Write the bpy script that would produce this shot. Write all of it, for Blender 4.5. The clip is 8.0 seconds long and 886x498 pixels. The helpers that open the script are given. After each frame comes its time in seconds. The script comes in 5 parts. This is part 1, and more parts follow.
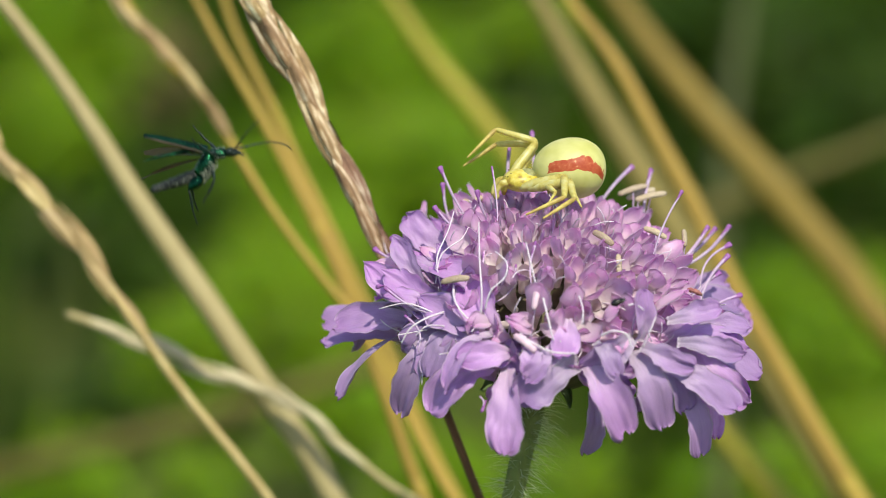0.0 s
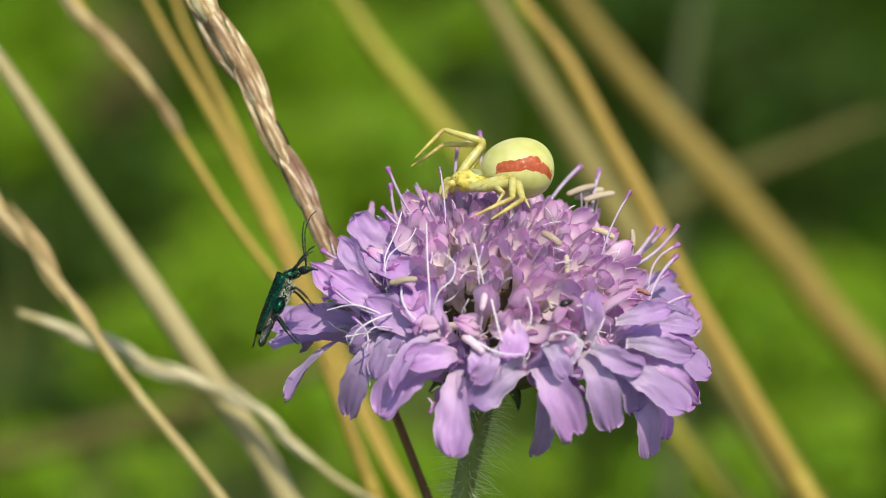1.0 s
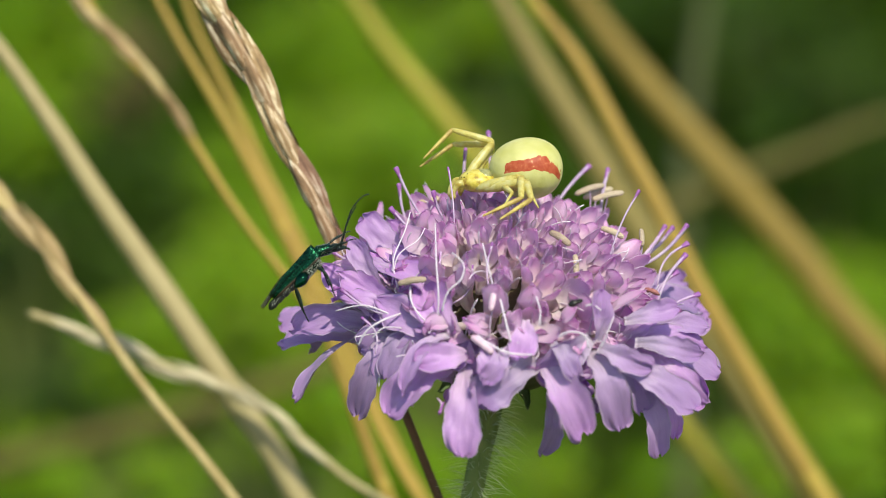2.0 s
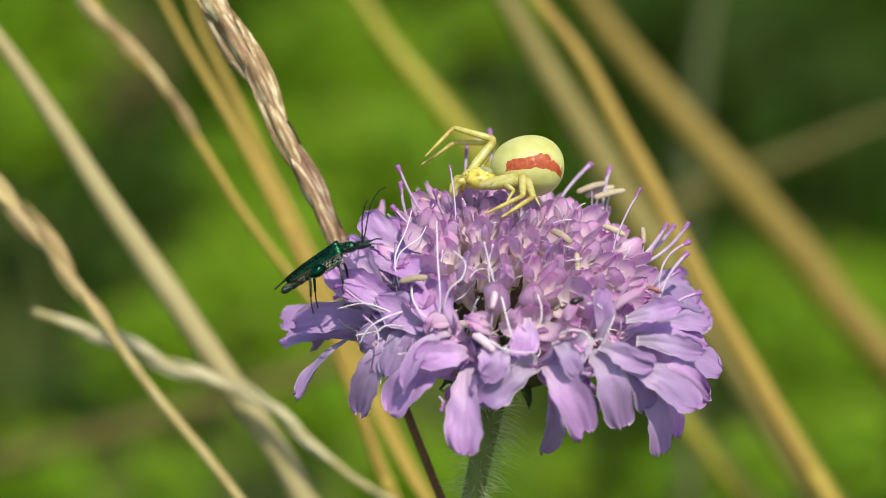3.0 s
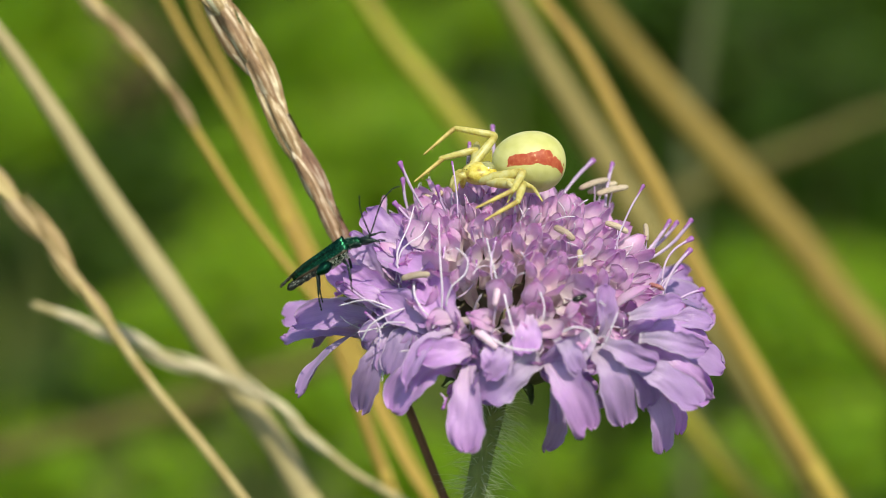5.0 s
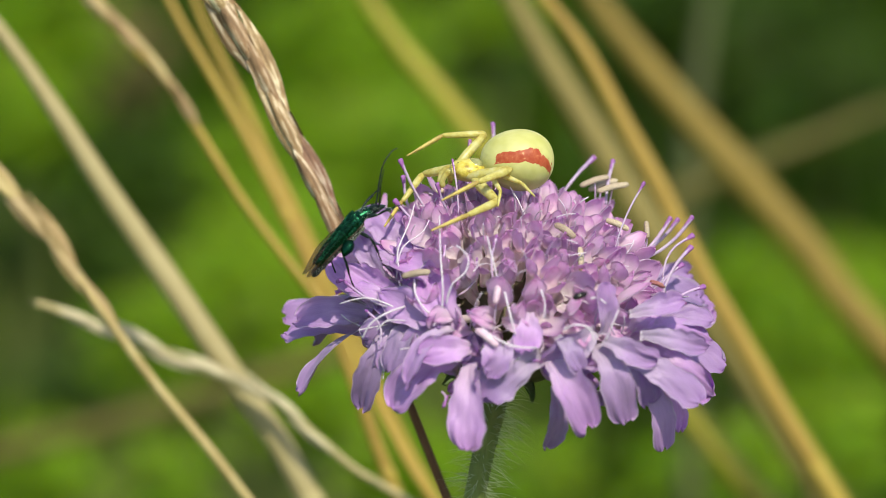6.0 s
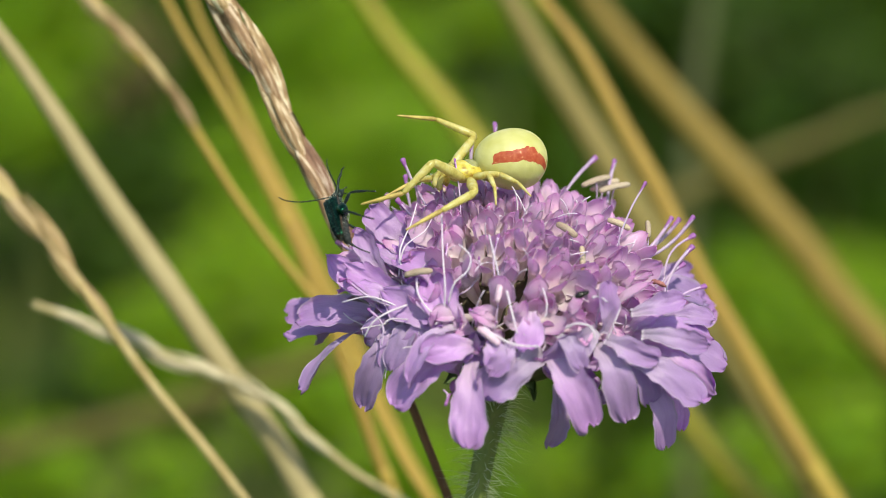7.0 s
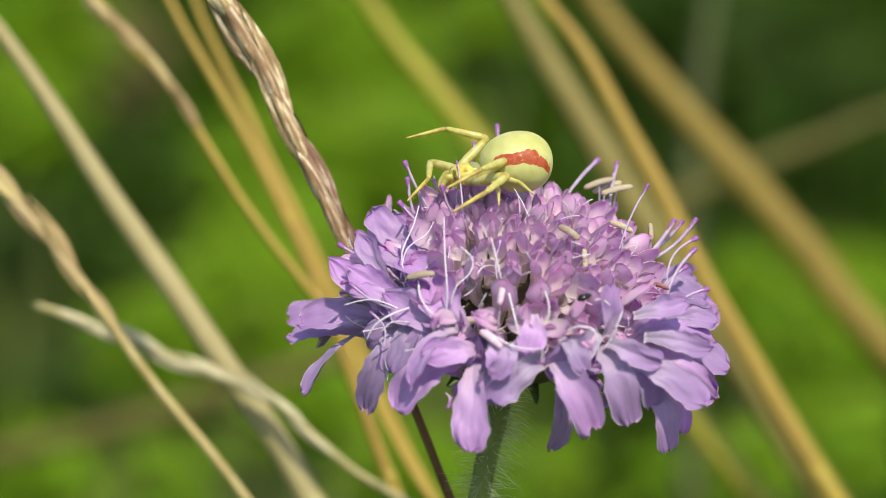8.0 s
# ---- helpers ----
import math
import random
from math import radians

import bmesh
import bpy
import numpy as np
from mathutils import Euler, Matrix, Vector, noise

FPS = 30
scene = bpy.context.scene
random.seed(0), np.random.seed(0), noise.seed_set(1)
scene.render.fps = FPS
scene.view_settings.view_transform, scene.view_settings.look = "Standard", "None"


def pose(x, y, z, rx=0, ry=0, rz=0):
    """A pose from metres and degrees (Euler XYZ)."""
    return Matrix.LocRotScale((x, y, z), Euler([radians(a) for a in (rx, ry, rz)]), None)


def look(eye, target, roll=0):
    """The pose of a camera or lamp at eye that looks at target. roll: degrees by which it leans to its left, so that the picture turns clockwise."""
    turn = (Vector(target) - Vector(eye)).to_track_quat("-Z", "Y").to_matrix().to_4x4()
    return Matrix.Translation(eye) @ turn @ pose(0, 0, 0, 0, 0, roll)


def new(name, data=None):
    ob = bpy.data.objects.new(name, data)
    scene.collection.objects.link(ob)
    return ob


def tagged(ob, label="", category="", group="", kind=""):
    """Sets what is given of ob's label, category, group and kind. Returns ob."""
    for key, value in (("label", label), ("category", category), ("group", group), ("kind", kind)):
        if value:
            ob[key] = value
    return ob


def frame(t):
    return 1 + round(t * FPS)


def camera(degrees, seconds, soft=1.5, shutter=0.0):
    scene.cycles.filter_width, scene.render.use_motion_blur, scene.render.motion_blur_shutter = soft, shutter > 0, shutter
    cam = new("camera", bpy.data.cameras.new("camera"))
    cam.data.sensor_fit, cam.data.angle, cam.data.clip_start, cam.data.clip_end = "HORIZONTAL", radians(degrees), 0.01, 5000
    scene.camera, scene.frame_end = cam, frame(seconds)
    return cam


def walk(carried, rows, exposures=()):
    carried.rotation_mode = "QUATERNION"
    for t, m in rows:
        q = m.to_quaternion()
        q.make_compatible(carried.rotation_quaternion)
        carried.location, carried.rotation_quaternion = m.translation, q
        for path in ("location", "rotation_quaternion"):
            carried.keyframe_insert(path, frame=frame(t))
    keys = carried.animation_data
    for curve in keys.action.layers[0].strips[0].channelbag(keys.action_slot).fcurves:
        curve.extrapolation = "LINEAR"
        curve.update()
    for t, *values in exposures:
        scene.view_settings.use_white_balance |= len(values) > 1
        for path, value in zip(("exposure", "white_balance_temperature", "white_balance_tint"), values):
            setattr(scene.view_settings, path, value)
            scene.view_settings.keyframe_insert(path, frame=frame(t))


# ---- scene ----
cam = camera(15.0, 8.0, soft=0.7, shutter=0.1)
cam.data.dof.use_dof = True
cam.data.dof.focus_distance = 0.2795
cam.data.dof.aperture_fstop = 20.0
EYE = (0, -0.27529, 0.57376)
walk(cam, [
    (0, pose(*EYE, 75.109, -0.123, 0.624)),
    (0.5, pose(*EYE, 75.094, -0.398, 0.151)),
    (1, pose(*EYE, 75.066, -0.212, -0.213)),
    (1.5, pose(*EYE, 75.067, -0.019, -0.130)),
    (3, pose(*EYE, 75.033, -0.006, 0.005)),
    (3.5, pose(*EYE, 75.000, 0.000, 0.000)),
    (4, pose(*EYE, 74.976, -0.072, 0.070)),
    (4.5, pose(*EYE, 74.954, -0.101, 0.017)),
    (6, pose(*EYE, 74.875, 0.027, 0.020)),
    (6.5, pose(*EYE, 74.903, -0.027, 0.067)),
    (7, pose(*EYE, 74.913, -0.017, -0.005)),
    (7.5, pose(*EYE, 74.906, -0.111, 0.063)),
    (8, pose(*EYE, 74.925, -0.006, 0.049)),
], exposures=[(0.0, 0.22, 7250, -2), (8.0, 0.22, 7250, -2)])

# ---- daylight ----
SUN_ELEVATION, SUN_AZIMUTH = radians(56), radians(157)   # azimuth from +y, clockwise seen from above
world = bpy.data.worlds.new("sky")
scene.world = world
world.use_nodes = True
sky = world.node_tree.nodes.new("ShaderNodeTexSky")
sky.sky_type = "NISHITA"
sky.sun_disc = False
sky.sun_elevation, sky.sun_rotation = SUN_ELEVATION, SUN_AZIMUTH
world.node_tree.links.new(sky.outputs[0], world.node_tree.nodes["Background"].inputs[0])
world.node_tree.nodes["Background"].inputs[1].default_value = 0.15
sun_data = bpy.data.lights.new("sun", "SUN")
sun_data.energy, sun_data.angle, sun_data.color = 3.55, radians(0.6), (1.0, 0.95, 0.87)
sun = new("sun", sun_data)
sun_way = Vector((math.sin(SUN_AZIMUTH) * math.cos(SUN_ELEVATION), math.cos(SUN_AZIMUTH) * math.cos(SUN_ELEVATION), math.sin(SUN_ELEVATION)))
sun.matrix_world = look(sun_way * 5 + Vector((0, 0, 0.5)), (0, 0, 0.5))

# ---- frame of the flower head: millimetres right, up and away, leaning 15 degrees back ----
LEAN = Matrix.Rotation(radians(-15), 4, "X")
HEAD = Vector((0, 0, 0.5))


def at(u, v, d):
    return HEAD + LEAN.to_3x3() @ Vector((u, d, v)) * 0.001


def turn(u, v, d):
    """A direction given right, up and away."""
    return (LEAN.to_3x3() @ Vector((u, d, v))).normalized()


MM = 0.001

# ---- the breeze: seconds, millimetres to the right and away at the height of the flower head ----
FLOWER_SWAY = [(0, 0.99, 1.31), (0.5, 1.14, 0.95), (1, 0.72, 0.20), (1.5, 0.56, 0.14), (3, 0.29, 0.17), (3.5, 0.00, 0.00), (4, 0.18, -0.58),
               (4.5, 0.59, -0.73), (6, 0.41, -0.91), (6.5, 0.49, -0.89), (7, 0.76, 0.03), (7.5, 0.76, -0.51), (8, 0.67, -0.54)]
EAR_SWAY = [(0, 0.78, 1.73), (0.5, 0.84, 1.25), (1, 0.53, 0.66), (1.5, 0.44, 0.73), (3, 0.20, 0.34), (3.5, 0.00, 0.00), (4, -0.05, 0.02),
            (4.5, 0.39, 0.27), (6, 0.28, 0.31), (6.5, 0.32, 0.35), (7, 0.66, 0.56), (7.5, 0.51, 0.32), (8, 0.54, 0.52)]


def sway(t, rows=FLOWER_SWAY):
    """The lean of a stem about its foot at t seconds."""
    for (ta, xa, ya), (tb, xb, yb) in zip(rows, rows[1:]):
        if ta <= t <= tb:
            k = (t - ta) / (tb - ta)
            k = k * k * (3 - 2 * k)
            x, y = (xa + (xb - xa) * k) * MM, (ya + (yb - ya) * k) * MM
            return Matrix.Rotation(math.atan2(x, 0.5), 4, "Y") @ Matrix.Rotation(-math.atan2(y, 0.5), 4, "X")


BREEZE_TIMES = [k / 4 for k in range(33)]


# ---- materials ----
def material(name, rough=0.5, metal=0.0):
    m = bpy.data.materials.new(name)
    m.use_nodes = True
    b = m.node_tree.nodes["Principled BSDF"]
    b.inputs["Roughness"].default_value = rough
    b.inputs["Metallic"].default_value = metal
    return m, m.node_tree, b


def node(tree, kind, **values):
    n = tree.nodes.new(kind)
    for key, value in values.items():
        n.inputs[key.replace("_", " ")].default_value = value
    return n


def maths(tree, op, a, b=None):
    n = tree.nodes.new("ShaderNodeMath")
    n.operation = op
    for slot, x in zip(n.inputs, (a, b)):
        if x is None:
            continue
        if isinstance(x, (int, float)):
            slot.default_value = x
        else:
            tree.links.new(x, slot)
    return n.outputs[0]


def ramp(tree, fac, stops):
    n = tree.nodes.new("ShaderNodeValToRGB")
    while len(n.color_ramp.elements) < len(stops):
        n.color_ramp.elements.new(0.5)
    for e, (place, colour) in zip(n.color_ramp.elements, stops):
        e.position, e.color = place, (*colour, 1)
    tree.links.new(fac, n.inputs[0])
    return n.outputs[0]


def blend(tree, fac, a, b, how="MIX"):
    n = tree.nodes.new("ShaderNodeMix")
    n.data_type, n.blend_type = "RGBA", how
    for slot, x in ((n.inputs[0], fac), (n.inputs[6], a), (n.inputs[7], b)):
        if isinstance(x, (int, float)):
            slot.default_value = x
        elif isinstance(x, tuple):
            slot.default_value = (*x, 1)
        else:
            tree.links.new(x, slot)
    return n.outputs[2]


def mottled(name, colours, scale, rough=0.5, metal=0.0, detail=4.0, bump=0.0, bump_scale=None, vary=0.0, stretch=None, sheer=0.0):
    """Noise between colours at a size of 1 / scale metres, with fine relief; vary: change from piece to piece; sheer: light let through."""
    m, tree, b = material(name, rough, metal)
    coord = tree.nodes.new("ShaderNodeTexCoord").outputs["Object"]
    if stretch:
        mapping = node(tree, "ShaderNodeMapping", Scale=stretch)
        tree.links.new(coord, mapping.inputs[0])
        coord = mapping.outputs[0]
    n = node(tree, "ShaderNodeTexNoise", Scale=scale, Detail=detail, Roughness=0.6)
    tree.links.new(coord, n.inputs["Vector"])
    step = 1.0 / (len(colours) - 1)
    colour = ramp(tree, n.outputs[0], [(0.28 + 0.44 * i * step, c) for i, c in enumerate(colours)])
    if vary:
        info = tree.nodes.new("ShaderNodeObjectInfo")
        geo = tree.nodes.new("ShaderNodeNewGeometry")
        mixed = maths(tree, "FRACT", maths(tree, "ADD", info.outputs["Random"], geo.outputs["Random Per Island"]))
        hsv = tree.nodes.new("ShaderNodeHueSaturation")
        tree.links.new(maths(tree, "ADD", maths(tree, "MULTIPLY", mixed, 2 * vary), 1 - vary), hsv.inputs["Value"])
        tree.links.new(maths(tree, "ADD", maths(tree, "MULTIPLY", mixed, 0.12 * vary), 0.5 - 0.06 * vary), hsv.inputs["Hue"])
        tree.links.new(colour, hsv.inputs["Color"])
        colour = hsv.outputs[0]
    tree.links.new(colour, b.inputs["Base Color"])
    if bump:
        fine = node(tree, "ShaderNodeTexNoise", Scale=bump_scale or scale * 4, Detail=3.0)
        tree.links.new(coord, fine.inputs["Vector"])
        bumped = node(tree, "ShaderNodeBump", Strength=bump, Distance=0.0002)
        tree.links.new(fine.outputs[0], bumped.inputs["Height"])
        tree.links.new(bumped.outputs[0], b.inputs["Normal"])
    if sheer:
        through_leaf = tree.nodes.new("ShaderNodeBsdfTranslucent")
        tree.links.new(colour, through_leaf.inputs[0])
        both = node(tree, "ShaderNodeMixShader", Fac=sheer)
        tree.links.new(b.outputs[0], both.inputs[1])
        tree.links.new(through_leaf.outputs[0], both.inputs[2])
        tree.links.new(both.outputs[0], tree.nodes["Material Output"].inputs[0])
    return m


def petal_material(name, base, middle, tip, sheer=0.35, vein=0.5, deep=1.0, rough=0.29):
    """Colour along the petal's length, fine veins along it, thin enough to let light through."""
    m, tree, b = material(name, rough)
    uv = tree.nodes.new("ShaderNodeTexCoord").outputs["UV"]
    parts = tree.nodes.new("ShaderNodeSeparateXYZ")
    tree.links.new(uv, parts.inputs[0])
    colour = ramp(tree, parts.outputs[1], [(0.0, base), (0.42, middle), (1.0, tip)])
    mapping = node(tree, "ShaderNodeMapping", Scale=(9.0, 1.0, 1.0))
    tree.links.new(uv, mapping.inputs[0])
    wave = node(tree, "ShaderNodeTexNoise", Scale=2.2, Detail=4.0, Roughness=0.65)
    tree.links.new(mapping.outputs[0], wave.inputs["Vector"])
    veins = ramp(tree, wave.outputs[0], [(0.35, (0.80, 0.72, 0.86)), (0.6, (1.0, 1.0, 1.0))])
    colour = blend(tree, vein, colour, veins, "MULTIPLY")
    blotch = node(tree, "ShaderNodeTexNoise", Scale=420.0, Detail=3.0)
    tree.links.new(tree.nodes.new("ShaderNodeTexCoord").outputs["Object"], blotch.inputs["Vector"])
    colour = blend(tree, 0.3, colour, ramp(tree, blotch.outputs[0], [(0.35, (0.78, 0.70, 0.86)), (0.65, (1.0, 1.0, 1.0))]), "MULTIPLY")
    info = tree.nodes.new("ShaderNodeObjectInfo")
    hsv = tree.nodes.new("ShaderNodeHueSaturation")
    tree.links.new(maths(tree, "ADD", maths(tree, "MULTIPLY", info.outputs["Random"], 0.035), 0.483), hsv.inputs["Hue"])
    tree.links.new(maths(tree, "ADD", maths(tree, "MULTIPLY", info.outputs["Random"], 0.24), 0.88), hsv.inputs["Value"])
    tree.links.new(colour, hsv.inputs["Color"])
    colour = hsv.outputs[0]
    ribs = node(tree, "ShaderNodeTexNoise", Scale=7.0, Detail=5.0, Roughness=0.7)
    tree.links.new(mapping.outputs[0], ribs.inputs["Vector"])
    colour = blend(tree, 0.3, colour, ramp(tree, ribs.outputs[0], [(0.36, (0.84, 0.76, 0.90)), (0.52, (1.0, 1.0, 1.0))]), "MULTIPLY")
    bumped = node(tree, "ShaderNodeBump", Strength=0.22, Distance=0.0001)
    tree.links.new(ribs.outputs[0], bumped.inputs["Height"])
    cells = node(tree, "ShaderNodeTexNoise", Scale=7000.0, Detail=2.0)
    tree.links.new(tree.nodes.new("ShaderNodeTexCoord").outputs["Object"], cells.inputs["Vector"])
    grain = node(tree, "ShaderNodeBump", Strength=0.8, Distance=0.00007)
    tree.links.new(cells.outputs[0], grain.inputs["Height"])
    tree.links.new(bumped.outputs[0], grain.inputs["Normal"])
    tree.links.new(grain.outputs[0], b.inputs["Normal"])
    edge = maths(tree, "ABSOLUTE", maths(tree, "SUBTRACT", parts.outputs[0], 0.5))
    rim = ramp(tree, edge, [(0.44, (0.0, 0.0, 0.0)), (0.5, (0.6, 0.6, 0.6))])
    colour = blend(tree, rim, colour, (0.86, 0.74, 0.90))
    tree.links.new(colour, b.inputs["Base Color"])
    b.inputs["Sheen Weight"].default_value = 0.15
    through_leaf = tree.nodes.new("ShaderNodeBsdfTranslucent")
    tree.links.new(blend(tree, deep, colour, colour, "MULTIPLY"), through_leaf.inputs[0])
    both = node(tree, "ShaderNodeMixShader", Fac=sheer)
    tree.links.new(b.outputs[0], both.inputs[1])
    tree.links.new(through_leaf.outputs[0], both.inputs[2])
    tree.links.new(both.outputs[0], tree.nodes["Material Output"].inputs[0])
    return m


PETAL = petal_material("lilac_petal", (0.86, 0.76, 0.86), (0.76, 0.52, 0.86), (0.70, 0.40, 0.82), 0.48, 0.35)
LOBE = petal_material("pink_lilac_lobe", (0.97, 0.88, 0.86), (0.97, 0.78, 0.93), (0.83, 0.43, 0.81), 0.54, 0.06, 0.0, 0.24)
TUBE = mottled("pale_corolla_tube", [(0.76, 0.60, 0.72), (0.88, 0.78, 0.76)], 700, 0.5, sheer=0.3)
STYLE = mottled("pale_lilac_style", [(0.52, 0.33, 0.60), (0.76, 0.62, 0.80)], 500, 0.45, sheer=0.2, vary=0.15)
FILAMENT = mottled("white_filament", [(0.76, 0.64, 0.80), (0.90, 0.83, 0.91)], 500, 0.4, sheer=0.2)
STIGMA = mottled("magenta_stigma", [(0.24, 0.07, 0.30), (0.36, 0.13, 0.42)], 900, 0.5, bump=0.4)
ANTHER = mottled("cream_anther", [(0.398, 0.289, 0.217), (0.535, 0.433, 0.332)], 1500, 0.7, bump=0.6, vary=0.2)
PINK = mottled("pink_fresh_anther", [(0.58, 0.36, 0.52), (0.78, 0.58, 0.70)], 1500, 0.5, bump=0.4)
WITHERED = mottled("withered_red", [(0.28, 0.07, 0.07), (0.50, 0.22, 0.20)], 2500, 0.6, bump=0.6)
# darkened: the shadow seen down between the florets is in this colour
CORE = mottled("shaded_green_receptacle", [(0.055, 0.050, 0.025), (0.13, 0.105, 0.06)], 800, 0.8)
STEM = mottled("hairy_green_stem", [(0.11, 0.145, 0.026), (0.21, 0.245, 0.062)], 700, 0.75, bump=0.8, stretch=(1, 1, 0.25))
HAIR = mottled("white_stem_hair", [(0.60, 0.63, 0.48), (0.76, 0.78, 0.64)], 300, 0.5, sheer=0.3)
DULL_STEM = mottled("dull_green_stem", [(0.055, 0.064, 0.016), (0.09, 0.100, 0.028)], 200, 0.6, bump=0.3)
BRACT = mottled("green_bract", [(0.08, 0.13, 0.04), (0.14, 0.20, 0.07)], 500, 0.6, sheer=0.2)
STRAW = mottled("dry_straw", [(0.306, 0.204, 0.076), (0.425, 0.315, 0.136), (0.468, 0.365, 0.178)], 160, 0.55, bump=0.4, stretch=(4, 4, 0.5), vary=0.15)
PALE_STRAW = mottled("pale_straw", [(0.32, 0.245, 0.110), (0.43, 0.350, 0.180)], 140, 0.55, bump=0.4, vary=0.1)
GOLD_STRAW = mottled("golden_straw", [(0.34, 0.215, 0.038), (0.47, 0.315, 0.060)], 120, 0.5, bump=0.3, vary=0.1)
OLIVE_STRAW = mottled("yellow_green_straw", [(0.30, 0.255, 0.022), (0.40, 0.340, 0.036)], 120, 0.5, bump=0.3)
BRONZE_STRAW = mottled("bronze_straw", [(0.21, 0.138, 0.020), (0.29, 0.195, 0.034)], 120, 0.6, bump=0.3)
DIM_STRAW = mottled("dull_straw", [(0.20, 0.150, 0.040), (0.285, 0.22, 0.066)], 120, 0.6, bump=0.3)
BROWN_STRAW = mottled("brown_straw", [(0.085, 0.072, 0.009), (0.125, 0.100, 0.014)], 120, 0.6, bump=0.3)
HUSK = mottled("dry_brown_husk", [(0.060, 0.026, 0.016), (0.37, 0.205, 0.115), (0.95, 0.80, 0.63)], 2600, 0.55, bump=0.8, vary=0.45, stretch=(0.10, 1, 1), sheer=0.10)
GOLD_HUSK = mottled("golden_husk", [(0.17, 0.09, 0.035), (0.44, 0.30, 0.13), (0.68, 0.54, 0.32)], 1200, 0.55, bump=0.5, vary=0.2, stretch=(0.12, 1, 1), sheer=0.12)
DRY_LEAF = mottled("withered_leaf", [(0.12, 0.085, 0.030), (0.19, 0.135, 0.055)], 60, 0.7, vary=0.25, sheer=0.25)
PALE_HUSK = mottled("bleached_husk", [(0.46, 0.38, 0.23), (0.72, 0.62, 0.42)], 300, 0.55, bump=0.5, vary=0.15, sheer=0.15)
TAN_STEM = mottled("tan_brown_stalk", [(0.095, 0.038, 0.018), (0.21, 0.095, 0.042)], 300, 0.8, bump=0.4)
SOIL = mottled("meadow_soil", [(0.037, 0.054, 0.012), (0.059, 0.099, 0.016), (0.081, 0.134, 0.024)], 9, 0.9, bump=0.5)
GRASS = mottled("meadow_grass", [(0.060, 0.121, 0.009), (0.106, 0.194, 0.014)], 20, 0.5, vary=0.35, sheer=0.35)
# the same foliage twice: sun, then shade, put into the leaf colour
LEAF = mottled("sunlit_green_leaf", [(0.155, 0.270, 0.012), (0.228, 0.362, 0.018)], 30, 0.45, vary=0.3, sheer=0.4)
SHADE_LEAF = mottled("shaded_green_leaf", [(0.030, 0.063, 0.006), (0.051, 0.094, 0.008)], 30, 0.5, vary=0.3, sheer=0.25)


for leafy in (GRASS, LEAF, SHADE_LEAF):
    leafy.node_tree.nodes["Principled BSDF"].inputs["Specular IOR Level"].default_value = 0.15


# ---- mesh helpers ----
PLACES = {}


def place_of(ob):
    return PLACES.get(ob.name, Matrix.Identity(4))


def thing(name, where, label, category, group="", kind=""):
    ob = new(name)
    ob.empty_display_size = 0.005
    m = where if isinstance(where, Matrix) else Matrix.Translation(where)
    ob.matrix_world = m
    PLACES[ob.name] = m.copy()
    return tagged(ob, label, category, group, kind)


def part(name, bm, mat, parent, label="", m=None, kind=""):
    """Links a bmesh as one mesh under parent. With m the mesh is in its own space and m is its place in the world; without, it is in the world."""
    if isinstance(bm, bpy.types.Mesh):
        me = bm
    else:
        if m is None:
            origin = sum((v.co for v in bm.verts), Vector()) / max(1, len(bm.verts))
            m = Matrix.Translation(origin)
            bm.transform(m.inverted())
        me = bpy.data.meshes.new(name)
        bm.to_mesh(me)
        bm.free()
        me.shade_smooth()
        me.materials.append(mat)
    ob = new(name, me)
    if parent:
        ob.parent = parent
        ob.matrix_basis = place_of(parent).inverted() @ m
    else:
        ob.matrix_basis = m
    PLACES[ob.name] = m.copy()
    return tagged(ob, label, kind=kind)


def frame_along(a, side=Vector((0, 0, 1))):
    """Unit axes with x along a."""
    a = a.normalized()
    s = side - a * side.dot(a)
    if s.length < 1e-6:
        s = Vector((0, 1, 0)) - a * a.y
    s.normalize()
    return a, s.cross(a).normalized() * -1, s


def bone(p, q, side=Vector((0, 0, 1))):
    """The pose at p with x towards q."""
    x = (q - p).normalized()
    z = side - x * side.dot(x)
    if z.length < 1e-9:
        z = Vector((0, 1, 0)) - x * x.y
    z.normalize()
    y = z.cross(x)
    m = Matrix((x, y, z)).transposed().to_4x4()
    m.translation = p
    return m


def sweep(bm, points, radii, sides=8, flat=1.0, cap=True):
    """A tapered tube along points."""
    n = len(points)
    rings, side = [], None
    for i, p in enumerate(points):
        way = (points[min(i + 1, n - 1)] - points[max(i - 1, 0)]).normalized()
        if side is None:
            side = way.orthogonal().normalized()
        side = (side - way * side.dot(way)).normalized()
        other = way.cross(side)
        r = radii[i] if isinstance(radii, (list, tuple)) else radii
        rings.append([bm.verts.new(p + (side * math.cos(a) + other * math.sin(a) * flat) * r) for a in (2 * math.pi * k / sides for k in range(sides))])
    for a, b in zip(rings, rings[1:]):
        for k in range(sides):
            bm.faces.new((a[k], a[(k + 1) % sides], b[(k + 1) % sides], b[k]))
    if cap:
        bm.faces.new(rings[0][::-1])
        bm.faces.new(rings[-1])
    return bm


def curve_points(points, steps=6):
    """Catmull-Rom through points."""
    out, n = [], len(points)
    for i in range(n - 1):
        p0, p1, p2, p3 = points[max(i - 1, 0)], points[i], points[i + 1], points[min(i + 2, n - 1)]
        for k in range(steps):
            t = k / steps
            out.append(0.5 * ((2 * p1) + (p2 - p0) * t + (2 * p0 - 5 * p1 + 4 * p2 - p3) * t * t + (3 * p1 - p0 - 3 * p2 + p3) * t ** 3))
    return out + [points[-1].copy()]


